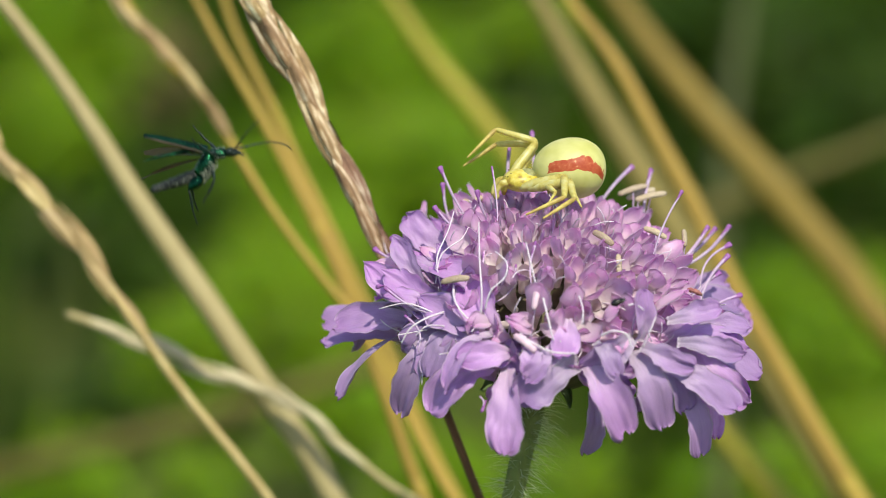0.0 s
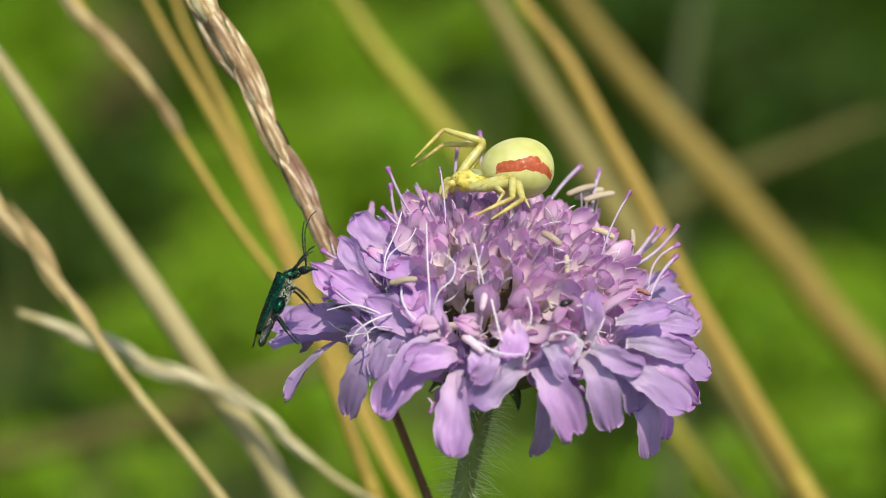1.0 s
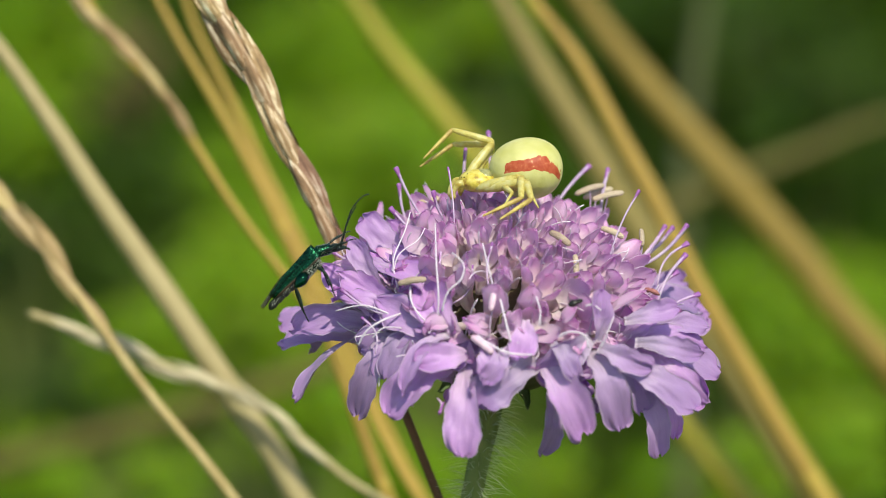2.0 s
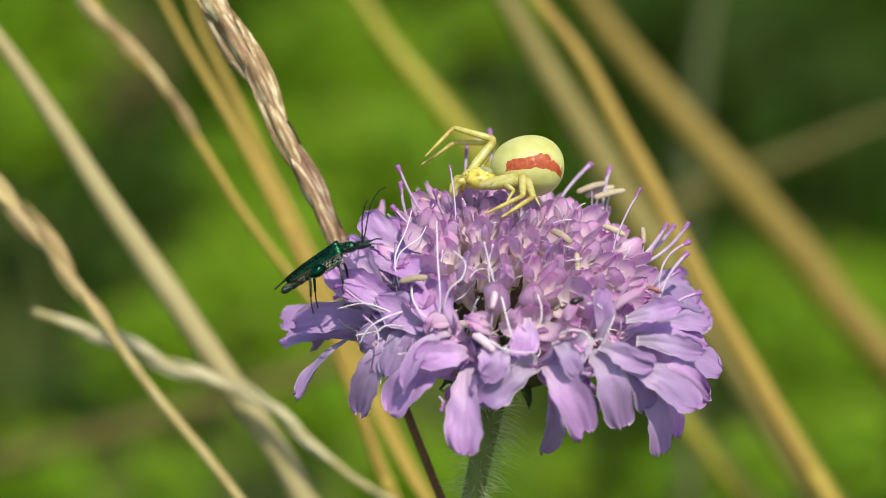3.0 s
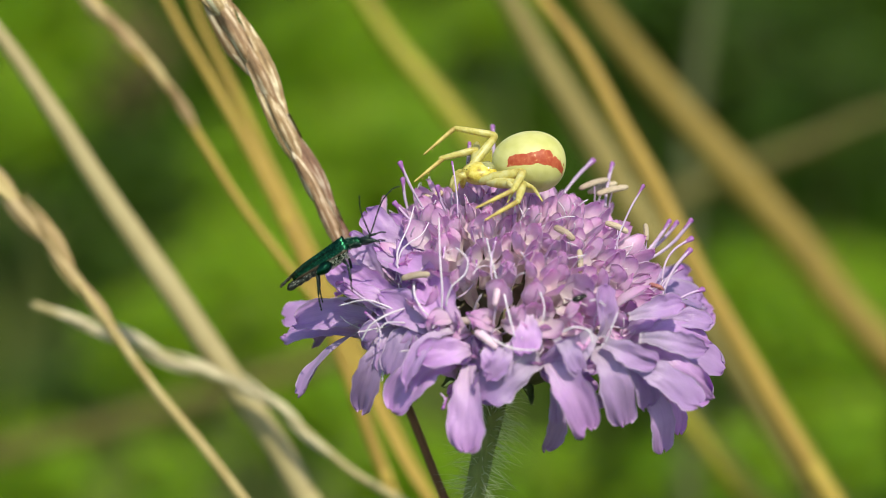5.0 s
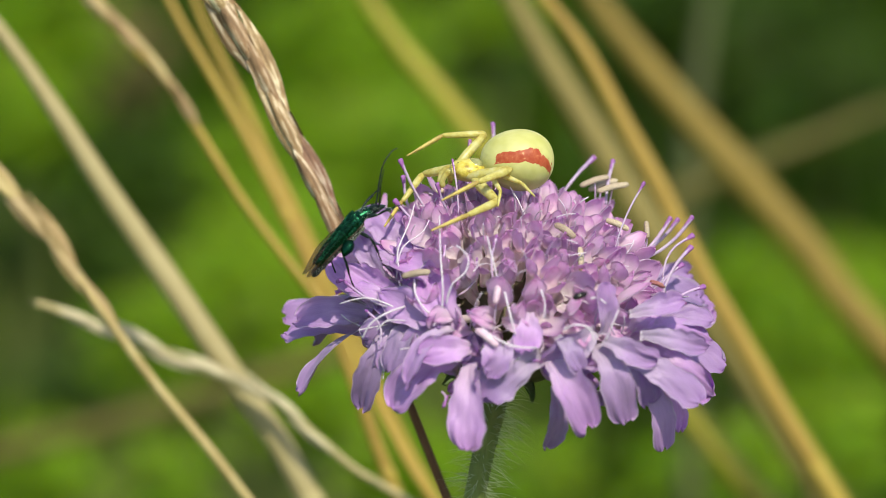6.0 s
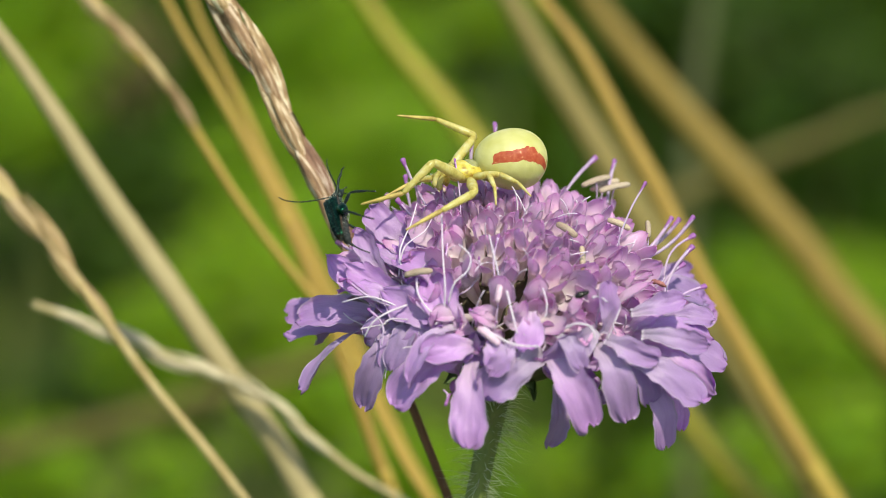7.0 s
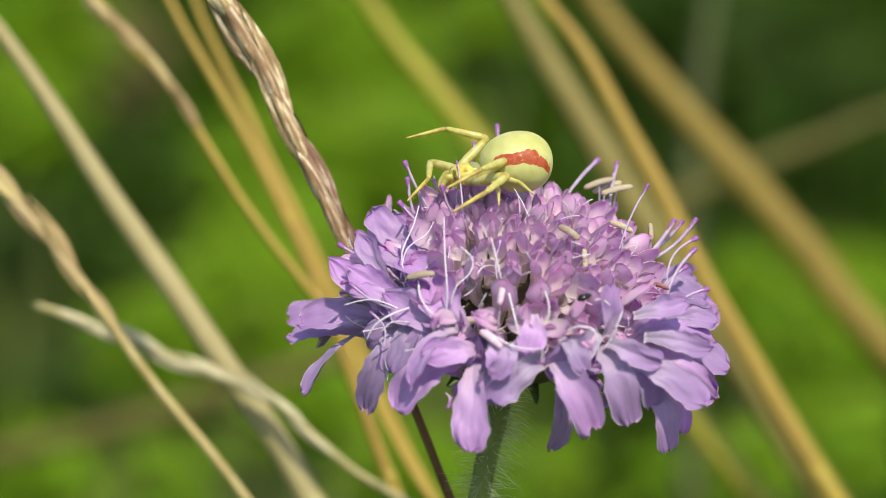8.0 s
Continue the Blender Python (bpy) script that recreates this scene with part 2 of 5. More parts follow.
def loft(bm, stations, sides=14, scale=MM):
    """A closed body along x: stations of x, half width, half height, centre height."""
    rings = []
    for x, ry, rz, zc in stations:
        rings.append([bm.verts.new(Vector((x, ry * math.cos(a), zc + rz * math.sin(a))) * scale) for a in (2 * math.pi * k / sides for k in range(sides))])
    for a, b in zip(rings, rings[1:]):
        for k in range(sides):
            bm.faces.new((a[k], b[k], b[(k + 1) % sides], a[(k + 1) % sides]))
    bm.faces.new(rings[0])
    bm.faces.new(rings[-1][::-1])
    bmesh.ops.recalc_face_normals(bm, faces=bm.faces)
    return bm


def egg(length, width, height, n=13, power=0.5, shift=0.0):
    """Stations of an egg from x = -length/2 to +length/2; shift moves the widest place forward."""
    out = []
    for i in range(n):
        a = math.pi * (i / (n - 1))
        x = -math.cos(a)
        r = max(0.02, math.sin(a) ** (2 * power)) * (1 + shift * x)
        out.append((x * length / 2, r * width / 2, r * height / 2, 0.0))
    return out


def petal_mesh(length, width, arch=0.0, cup=0.1, claw=0.22, point=3.3, widest=0.72, seed=0, wave=0.07, notch=0.0, thick=0.07, curl=0.12, blunt=0.3, sway=0.0, crease=0.0, nu=11, nv=19, twist=0.0, crumple=0.0):
    """A petal from the origin along x, its face towards z, in metres; with two faces and a rim."""
    rng = random.Random(seed)
    bm = bmesh.new()
    uv = bm.loops.layers.uv.new("UVMap")
    ph = [rng.uniform(0, 6.28) for _ in range(6)]
    layers = []
    for lift in (0.5, -0.5):
        grid = []
        for j in range(nv):
            v = 1 - (1 - j / (nv - 1)) ** 1.5
            if v < widest:
                s = v / widest
                w = claw + (1 - claw) * (3 * s * s - 2 * s ** 3)
            else:
                w = (1 - ((v - widest) / (1 - widest)) ** point) ** (1 / point) if v < 1 else 0.0
                w = max(w, blunt)
            row = []
            for i in range(nu):
                u = 2 * i / (nu - 1) - 1
                rim = 1 - abs(u) ** 3
                y = u * w * width / 2 * (1 + wave * math.sin(5 * v + ph[0] + (2 if u > 0 else 0)))
                x = v * length - notch * length * (1 - abs(u) ** 1.5) * max(0, v - 0.75) * 4 + wave * length * 0.4 * math.sin(4 * u + ph[1]) * v ** 3
                z = arch * length * math.sin(math.pi * min(1, v * 0.95 + 0.02)) - arch * length * 1.2 * v * v
                z += cup * width * w * (u * u - 0.3)
                z += wave * width * (math.sin(7 * v + 2.5 * u + ph[2]) + 0.6 * math.sin(11 * v - 4 * u + ph[3])) * v
                z += wave * width * 0.35 * math.sin(9 * u + 2 * v + ph[4]) * v * (1 - 0.4 * v) + curl * width * abs(u) ** 4 * v * math.sin(6 * v + ph[5])
                y += wave * width * 0.25 * abs(u) ** 3 * math.copysign(1, u) * (math.sin(17 * v + ph[3]) + 0.6 * math.sin(29 * v + ph[4])) * w
                x += wave * length * 0.08 * v ** 6 * (math.sin(11 * u + ph[5]) + 0.5 * math.sin(19 * u + ph[2]))
                if crumple:
                    z += crumple * width * (noise.noise(Vector((1.4 * u, 1.5 * v * length / width, seed * 3.7))) + 0.45 * noise.noise(Vector((4.5 * u, 2.6 * v * length / width, seed * 5.1)))) * min(1, 2 * v)
                    x += 0.07 * length * v ** 5 * noise.noise(Vector((4.2 * u, 0.3, seed * 2.3)))
                    y += 0.10 * width * u * noise.noise(Vector((2.0 * math.copysign(1, u), 3.5 * v * length / width, seed * 1.9)))
                y += sway * length * v * v
                z -= crease * width * w * math.exp(-(u / 0.28) ** 2) * (1 - 0.6 * v)
                if twist:
                    a = twist * v
                    y, z = y * math.cos(a) - z * math.sin(a), y * math.sin(a) + z * math.cos(a)
                row.append(bm.verts.new((x * MM, y * MM, (z + lift * thick * (0.3 + 0.7 * rim)) * MM)))
            grid.append(row)
        layers.append(grid)
    places = {}
    for grid in layers:
        for j, row in enumerate(grid):
            for i, vert in enumerate(row):
                places[vert] = (i / (nu - 1), j / (nv - 1))

    def face(vs):
        f = bm.faces.new(vs)
        for loop in f.loops:
            loop[uv].uv = places[loop.vert]

    top, low = layers
    for j in range(nv - 1):
        for i in range(nu - 1):
            face((top[j][i], top[j + 1][i], top[j + 1][i + 1], top[j][i + 1])[::-1])
            face((low[j][i], low[j][i + 1], low[j + 1][i + 1], low[j + 1][i])[::-1])
    rim = [(j, 0) for j in range(nv)] + [(nv - 1, i) for i in range(1, nu)] + [(j, nu - 1) for j in range(nv - 2, -1, -1)] + [(0, i) for i in range(nu - 2, 0, -1)]
    for (a, b), (c, d) in zip(rim, rim[1:] + rim[:1]):
        face((top[a][b], top[c][d], low[c][d], low[a][b])[::-1])
    return bm


# ---- ground ----
def build_ground():
    bm = bmesh.new()
    n, size = 60, 300.0
    verts = {}
    for i in range(n + 1):
        for j in range(n + 1):
            x, y = (2 * i / n - 1), (2 * j / n - 1)
            x, y = math.copysign(abs(x) ** 4, x) * size, math.copysign(abs(y) ** 4, y) * size
            z = 0.02 * noise.noise(Vector((x * 1.5, y * 1.5, 0))) if max(abs(x), abs(y)) < 20 else 0.0
            verts[i, j] = bm.verts.new((x, y, z))
    for i in range(n):
        for j in range(n):
            bm.faces.new((verts[i, j], verts[i + 1, j], verts[i + 1, j + 1], verts[i, j + 1]))
    ob = part("ground", bm, SOIL, None, m=Matrix.Identity(4))
    tagged(ob, "dark mossy meadow soil under tall grass", "ground", kind="structure")


# ---- meadow behind ----
def blade(verts, faces, base, height, lean, width, rng, steps=5):
    """A bent grass blade with a folded middle."""
    a = rng.uniform(0, 6.283)
    side = Vector((math.cos(a), math.sin(a), 0))
    start = len(verts)
    for k in range(steps + 1):
        t = k / steps
        p = base + Vector((lean.x * t * t, lean.y * t * t, height * (t - 0.25 * t * t * lean.length / height)))
        w = width * (1 - t ** 1.8) * 0.5 + 0.0002
        fold = Vector((-side.y, side.x, 0)) * w * 0.5
        verts += [p - side * w, p + fold, p + side * w]
    for k in range(steps):
        o = start + 3 * k
        faces += [(o, o + 1, o + 4, o + 3), (o + 1, o + 2, o + 5, o + 4)]


def leaf_quad(verts, faces, p, along, face_dir, length, width):
    """A pointed leaf with a folded midrib."""
    x, y, z = frame_along(along, face_dir)
    o = len(verts)
    for t, w in ((0, 0.1), (0.3, 0.9), (0.6, 0.8), (1.0, 0.03)):
        droop = z * (-0.18 * t * t * length)
        c = p + x * (t * length) + droop
        verts += [c - y * (w * width / 2) + z * (0.12 * width * w), c, c + y * (w * width / 2) + z * (0.12 * width * w)]
    for k in range(3):
        i = o + 3 * k
        faces += [(i, i + 1, i + 4, i + 3), (i + 1, i + 2, i + 5, i + 4)]


def stuff(name, verts, faces, mat, label, category):
    me = bpy.data.meshes.new(name)
    me.from_pydata([tuple(v) for v in verts], [], faces)
    me.materials.append(mat)
    me.shade_smooth()
    ob = new(name, me)
    return tagged(ob, label, category, kind="stuff")


def build_meadow():
    rng = random.Random(5)
    verts, faces = [], []
    for k in range(28000):
        if k < 19000:
            y = 0.30 + 3.2 * rng.random() ** 1.3
            x = rng.gauss(0, 0.8)
        else:
            a, r = rng.uniform(0, 6.283), 3.4 * math.sqrt(rng.random())
            x, y = r * math.cos(a), 1.0 + r * math.sin(a)
        h = rng.uniform(0.12, 0.30) if y < 1.2 else rng.uniform(0.15, 0.4)
        blade(verts, faces, Vector((x, y, 0)), h, Vector((rng.gauss(0, 0.06), rng.gauss(0, 0.06), 0)), rng.uniform(0.003, 0.007), rng)
    stuff("meadow_grass", verts, faces, GRASS, "soft green meadow grass growing behind the flower", "grass")
    verts, faces = [], []
    for _ in range(23000):
        y = rng.uniform(1.4, 3.5) + rng.gauss(0, 0.15)
        x = rng.gauss(0, 1.0)
        z = rng.uniform(0.0, 0.75)
        leaf_quad(verts, faces, Vector((x, y, z)), Vector((rng.gauss(0, 1), rng.gauss(0, 1), rng.gauss(0, 0.5))), Vector((rng.gauss(0, 0.5), -0.2, 1)), rng.uniform(0.03, 0.06), rng.uniform(0.015, 0.03))
    # the shade deep in the meadow is painted as this dark leaf colour
    stuff("undergrowth", verts, faces, SHADE_LEAF, "dense undergrowth of low broad leaves, meadow shade put into their dark green", "undergrowth")


def leaf_clump(centre, spread, count, size, mat, seed, label):
    """A leafy plant: thin stems from the ground with a loose cloud of leaves."""
    rng = random.Random(seed)
    plant = thing("leafy_plant", Vector((centre.x, centre.y, 0)), label, "wild plant", "leafy plants in the meadow")
    for _ in range(4):
        bm = bmesh.new()
        top = centre + Vector((rng.gauss(0, spread * 0.4), rng.gauss(0, spread * 0.4), rng.uniform(-0.2, 0.5) * spread))
        foot = Vector((centre.x + rng.gauss(0, 0.02), centre.y + rng.gauss(0, 0.02), -0.01))
        sweep(bm, curve_points([foot, (foot + top) / 2 + Vector((rng.gauss(0, 0.01), 0.01, 0)), top], 5), [0.002] * 10 + [0.0008], 6)
        part("plant_stem", bm, STEM, plant)
    verts, faces = [], []
    size *= 0.55
    for _ in range(count * 4):
        while True:
            o = Vector((rng.uniform(-1, 1), rng.uniform(-1, 1), rng.uniform(-1, 1)))
            if o.length < 1:
                break
        p = centre + Vector((o.x * spread, o.y * spread, o.z * spread * 0.8))
        leaf_quad(verts, faces, p, Vector((rng.gauss(0, 1), rng.gauss(0, 1) - 0.3, rng.gauss(0, 0.4))), Vector((0.25, -0.55, 1)) + Vector((rng.gauss(0, 0.3), rng.gauss(0, 0.3), 0)), size * rng.uniform(0.7, 1.3), size * rng.uniform(0.4, 0.65))
    me = bpy.data.meshes.new("leaves")
    me.from_pydata([tuple(v - Vector((centre.x, centre.y, 0))) for v in verts], [], faces)
    me.materials.append(mat)
    me.shade_smooth()
    ob = new("leaves", me)
    ob.parent = plant
    tagged(ob, kind="stuff")


def build_clumps():
    # bright and dark leaf colours stand for sunlit and shaded patches of meadow
    lit, dim = "leafy meadow plant, full sun put into its bright green", "leafy plant low in the meadow, shade put into its dark green"
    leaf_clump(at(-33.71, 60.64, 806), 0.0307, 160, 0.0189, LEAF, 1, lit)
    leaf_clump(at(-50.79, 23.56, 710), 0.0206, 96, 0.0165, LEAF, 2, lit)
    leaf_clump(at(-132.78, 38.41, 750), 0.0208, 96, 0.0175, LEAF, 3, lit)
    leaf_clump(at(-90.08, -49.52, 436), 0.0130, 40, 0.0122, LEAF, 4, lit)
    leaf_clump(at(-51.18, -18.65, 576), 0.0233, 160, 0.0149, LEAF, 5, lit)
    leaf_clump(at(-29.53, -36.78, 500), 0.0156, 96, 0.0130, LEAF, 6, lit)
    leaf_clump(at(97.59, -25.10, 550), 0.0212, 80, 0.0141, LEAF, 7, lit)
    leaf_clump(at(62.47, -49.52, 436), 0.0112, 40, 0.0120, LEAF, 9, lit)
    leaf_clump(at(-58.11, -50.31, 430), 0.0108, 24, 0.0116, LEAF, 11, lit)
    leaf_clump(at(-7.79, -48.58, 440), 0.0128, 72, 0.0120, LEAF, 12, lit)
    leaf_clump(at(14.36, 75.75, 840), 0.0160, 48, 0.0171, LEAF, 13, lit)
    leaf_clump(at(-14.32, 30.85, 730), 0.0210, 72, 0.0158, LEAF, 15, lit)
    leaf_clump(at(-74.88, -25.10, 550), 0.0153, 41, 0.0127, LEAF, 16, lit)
    leaf_clump(at(128.61, 69.27, 1000), 0.0391, 130, 0.0222, SHADE_LEAF, 17, dim)
    leaf_clump(at(7.74, 66.90, 996), 0.0281, 70, 0.0195, SHADE_LEAF, 18, dim)
    leaf_clump(at(-125.06, -7.24, 820), 0.0261, 80, 0.0168, SHADE_LEAF, 19, dim)
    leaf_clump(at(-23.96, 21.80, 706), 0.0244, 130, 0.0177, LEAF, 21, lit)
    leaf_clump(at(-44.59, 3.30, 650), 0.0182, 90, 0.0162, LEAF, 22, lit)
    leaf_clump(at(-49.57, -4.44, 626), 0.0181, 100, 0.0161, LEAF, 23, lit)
    leaf_clump(at(140.49, 41.99, 900), 0.034, 120, 0.020, SHADE_LEAF, 24, dim)
    leaf_clump(at(84.88, 77.56, 960), 0.030, 100, 0.020, SHADE_LEAF, 25, dim)
    leaf_clump(at(-114.25, 21.72, 880), 0.030, 90, 0.020, SHADE_LEAF, 26, dim)
    leaf_clump(at(-94.83, -42.40, 620), 0.018, 70, 0.016, SHADE_LEAF, 27, dim)
    leaf_clump(at(50.21, -53.12, 470), 0.014, 26, 0.014, LEAF, 30, lit)
    leaf_clump(at(87.79, -47.32, 500), 0.016, 45, 0.014, LEAF, 31, lit)
    leaf_clump(at(21.05, -51.85, 470), 0.010, 14, 0.013, LEAF, 32, lit)
    leaf_clump(at(-139.90, 72.62, 850), 0.030, 150, 0.019, LEAF, 33, lit)
    leaf_clump(at(-132.55, 69.20, 960), 0.026, 120, 0.019, DRY_LEAF, 34, "withered brownish plant among the green meadow")
    leaf_clump(at(84.81, -15.00, 640), 0.018, 80, 0.015, LEAF, 35, lit)
    leaf_clump(at(111.22, -13.00, 640), 0.016, 50, 0.015, LEAF, 36, lit)


# ---- dry grass stalks ----
def ease_to(points, goal):
    """Carries a line on to goal in steps that double, so that it runs straight."""
    p = points[-1]
    step, whole = (p - points[-2]).length, (goal - p).length
    way, gone, out = (goal - p).normalized(), step, list(points)
    while gone < 0.8 * whole:
        out.append(p + way * gone)
        step *= 2
        gone += step
    return out + [goal]


def run_to_ground(points):
    """Carries the last leg of a stalk on until it enters the ground."""
    way = (points[-1] - points[-2]).normalized()
    way = Vector((way.x, way.y, min(way.z, -0.25)))
    p = points[-1]
    return ease_to(points, p + way * ((p.z + 0.01) / -way.z))


def stalk(points, radius, mat, label, group="dry grass stalks", nodes=(0.45, 0.8), thin=0.45):
    """A bare grass culm: the first point is its top."""
    pts = curve_points(run_to_ground(points), 5)
    ob = thing("grass_stalk", Vector((pts[-1].x, pts[-1].y, 0)), label, "grass stalk", group)
    n, shown = len(pts), 5 * (len(points) + 1)
    radii = [radius * MM * (thin + (1 - thin) * min(1, 2.5 * i / shown)) for i in range(n)]
    cuts = [0] + sorted(min(n - 2, max(1, int(k * shown))) for k in nodes) + [n - 1]
    for a, b in zip(cuts, cuts[1:]):
        bm = bmesh.new()
        sweep(bm, pts[a:b + 1], radii[a:b + 1], 8)
        part("internode", bm, mat, ob)
    for i in cuts[1:-1]:
        bm = bmesh.new()
        way, r = (pts[i + 1] - pts[i]).normalized() * MM, radii[i]
        sweep(bm, [pts[i] - way * 0.9, pts[i] - way * 0.3, pts[i] + way * 0.3, pts[i] + way * 0.9], [r * 0.98, r * 1.1, r * 1.1, r * 0.98], 8)
        part("node", bm, mat, ob)
    return ob


def glume_mesh(length, width, seed):
    """A boat-shaped husk, hollow side down, pointed."""
    return petal_mesh(length, width, arch=0.06, cup=-0.6, claw=0.35, point=1.15, widest=0.34, seed=seed, wave=0.03, thick=0.10, curl=0.0, blunt=0.05, nu=9, nv=11)


def spike(points, radius, culm_mat, husk_mat, spacing, length, width, label, reach=None, seed=0, spread=0.22, full=0.0):
    """A rye-grass ear: husks in two overlapping rows along the upper part of a culm."""
    rng = random.Random(seed)
    pts = curve_points(run_to_ground(points), 10)
    ob = thing("grass_spike", Vector((pts[-1].x, pts[-1].y, 0)), label, "grass ear", "dry grass ears")
    bm = bmesh.new()
    sweep(bm, pts, [radius * MM] * len(pts), 8)
    part("culm", bm, culm_mat, ob)
    total, marks = 0.0, [0.0]
    for a, b in zip(pts, pts[1:]):
        total += (b - a).length
        marks.append(total)
    end = reach * MM
    dist, k = length * 1.02 * MM, 0
    meshes = []
    for s in range(4):
        g = glume_mesh(length * (0.85 + 0.1 * s), width, seed + s)
        me = bpy.data.meshes.new("glume")
        g.to_mesh(me)
        g.free()
        me.shade_smooth()
        me.materials.append(husk_mat)
        meshes.append(me)
    while dist < end:
        i = max(0, next(j for j, m in enumerate(marks) if m >= dist) - 1)
        p = pts[i].lerp(pts[i + 1], (dist - marks[i]) / max(1e-9, marks[i + 1] - marks[i]))
        up = (pts[i] - pts[i + 1]).normalized()
        side0 = up.cross(turn(0, 0, 1)).normalized() * (1 if k % 2 else -1)
        bunch = None
        for q in range(4):
            spin = Matrix.Rotation(rng.gauss(0, 0.25) + (q - 1.5) * 0.85, 3, up)
            side = spin @ side0
            slim = dist / end
            way = (up + side * (spread + 0.12 * rng.random()) * (1 - 0.7 * slim)).normalized()
            root = p + side * (radius * 0.6 + full * (1 - 0.6 * slim)) * MM
            m = bone(root, root + way, side)
            m = m @ Matrix.Diagonal((rng.uniform(0.85, 1.1), 1 - 0.25 * slim, 1 - 0.25 * slim, 1))
            if bunch is None:
                bunch = part("spikelet", rng.choice(meshes), husk_mat, ob, m=m)
            else:
                part("glume", rng.choice(meshes), husk_mat, bunch, m=m)
        dist += spacing * MM * rng.uniform(0.85, 1.15)
        k += 1
    return ob


SWAYING = {}


def build_stalks():
    stalk([at(-50.50, 29.61, 44), at(-42.70, 19.67, 44), at(-37.75, 12.49, 44), at(-32.98, 5.03, 44), at(-27.29, -3.26, 44), at(-23.59, -8.78, 44), at(-19.67, -14.59, 44), at(-16.08, -19.83, 44), at(-13.48, -24.53, 44)], 1.3, PALE_STRAW, "pale bleached straw stalk leaning behind the flower", nodes=(0.82,))
    spike([at(-49.14, 15.30, 28), at(-41.26, 5.57, 28), at(-38.40, 2.42, 28), at(-35.60, -1.00, 28), at(-33.00, -4.68, 28), at(-30.30, -8.62, 28), at(-26.60, -13.61, 28), at(-22.23, -18.87, 28), at(-18.76, -23.34, 28)], 0.50, STRAW, GOLD_HUSK, 3.8, 7.0, 1.6, "dry brown grass ear on a straw-coloured stalk", 31, 3, 0.07, 0.3)
    spike([at(-39.40, -5.89, 40), at(-36.78, -6.82, 40), at(-33.78, -8.13, 40), at(-28.87, -9.88, 40), at(-24.23, -12.06, 40), at(-19.87, -13.70, 40), at(-16.05, -15.66, 40), at(-12.22, -18.94, 40), at(-8.68, -21.94, 40), at(-4.58, -24.40, 40)], 0.40, PALE_STRAW, PALE_HUSK, 3.6, 7.0, 0.85, "bleached whitish grass ear crossing behind dry stalks", 33, 4, 0.03)
    spike([at(-38.57, 30.63, 46), at(-34.68, 24.79, 46), at(-32.46, 21.29, 46), at(-29.57, 18.12, 46), at(-26.90, 15.34, 46), at(-25.50, 13.12, 46), at(-22.60, 8.39, 46), at(-20.15, 4.50, 46), at(-16.50, -0.50, 46), at(-11.34, -7.17, 46), at(-8.00, -13.28, 46), at(-3.84, -21.34, 46), at(-1.33, -25.23, 46)], 0.42, GOLD_STRAW, GOLD_HUSK, 4.6, 6.8, 1.3, "slender golden-brown grass ear on a golden stalk", 27, 5, 0.07)
    stalk([at(-30.68, 29.66, 54), at(-28.12, 25.10, 54), at(-25.84, 20.84, 54), at(-23.00, 16.00, 54), at(-20.15, 10.87, 54), at(-17.19, 5.18, 54), at(-14.17, -1.08, 54), at(-11.61, -7.34, 54), at(-8.88, -14.74, 54), at(-6.83, -20.44, 54), at(-4.78, -25.56, 54)], 0.64, GOLD_STRAW, "golden dry grass stalk behind the flower")
    stalk([at(-26.88, 29.02, 60), at(-25.14, 23.52, 60), at(-22.83, 18.60, 60), at(-20.51, 13.96, 60), at(-18.19, 8.75, 60), at(-15.87, 4.11, 60), at(-12.98, -1.97, 60), at(-10.08, -8.05, 60), at(-7.18, -14.43, 60), at(-4.17, -20.80, 60), at(-1.39, -26.01, 60)], 0.66, GOLD_STRAW, "golden dry grass stalk behind the flower")
    SWAYING["ear"] = spike([at(-23.57, 27.32, 5), at(-21.04, 21.96, 5), at(-18.46, 18.55, 5), at(-16.75, 15.53, 5), at(-14.61, 11.49, 5), at(-12.47, 7.35, 5), at(-10.42, 3.07, 5), at(-8.86, 0.05, 5), at(-6.53, -5.80, 5), at(-4.68, -10.66, 5), at(-3.02, -14.80, 5), at(-0.29, -21.62, 5)], 0.38, TAN_STEM, HUSK, 4.6, 9.6, 2.0, "ripe brown grass ear with tightly overlapping husks", 38, 7, 0.05, 0.5)
    stalk([at(-12.82, 34.91, 130), at(-10.03, 30.73, 130), at(-5.85, 24.60, 130), at(0.42, 17.14, 130), at(8.09, 7.03, 130), at(17.14, -6.20, 130), at(28.29, -19.09, 130), at(38.39, -31.29, 130)], 1.50, OLIVE_STRAW, "yellowing grass stalk far behind the flower")
    stalk([at(4.72, 34.92, 122), at(7.80, 30.15, 122), at(11.35, 23.99, 122), at(15.45, 17.15, 122), at(18.87, 11.55, 122), at(21.81, 6.57, 122), at(27.62, -2.67, 122), at(35.13, -13.60, 122), at(46.07, -30.69, 122)], 1.97, DIM_STRAW, "dull straw stalk behind the flower")
    stalk([at(8.00, 30.98, 76), at(10.24, 26.73, 76), at(13.15, 23.10, 76), at(15.58, 19.46, 76), at(19.21, 12.67, 76), at(22.85, 6.12, 76), at(25.40, 0.97, 76), at(28.43, -4.79, 76), at(32.68, -12.06, 76), at(37.10, -19.64, 76), at(41.77, -27.21, 76)], 1.08, GOLD_STRAW, "golden dry grass stalk behind the flower", nodes=(0.13, 0.8))
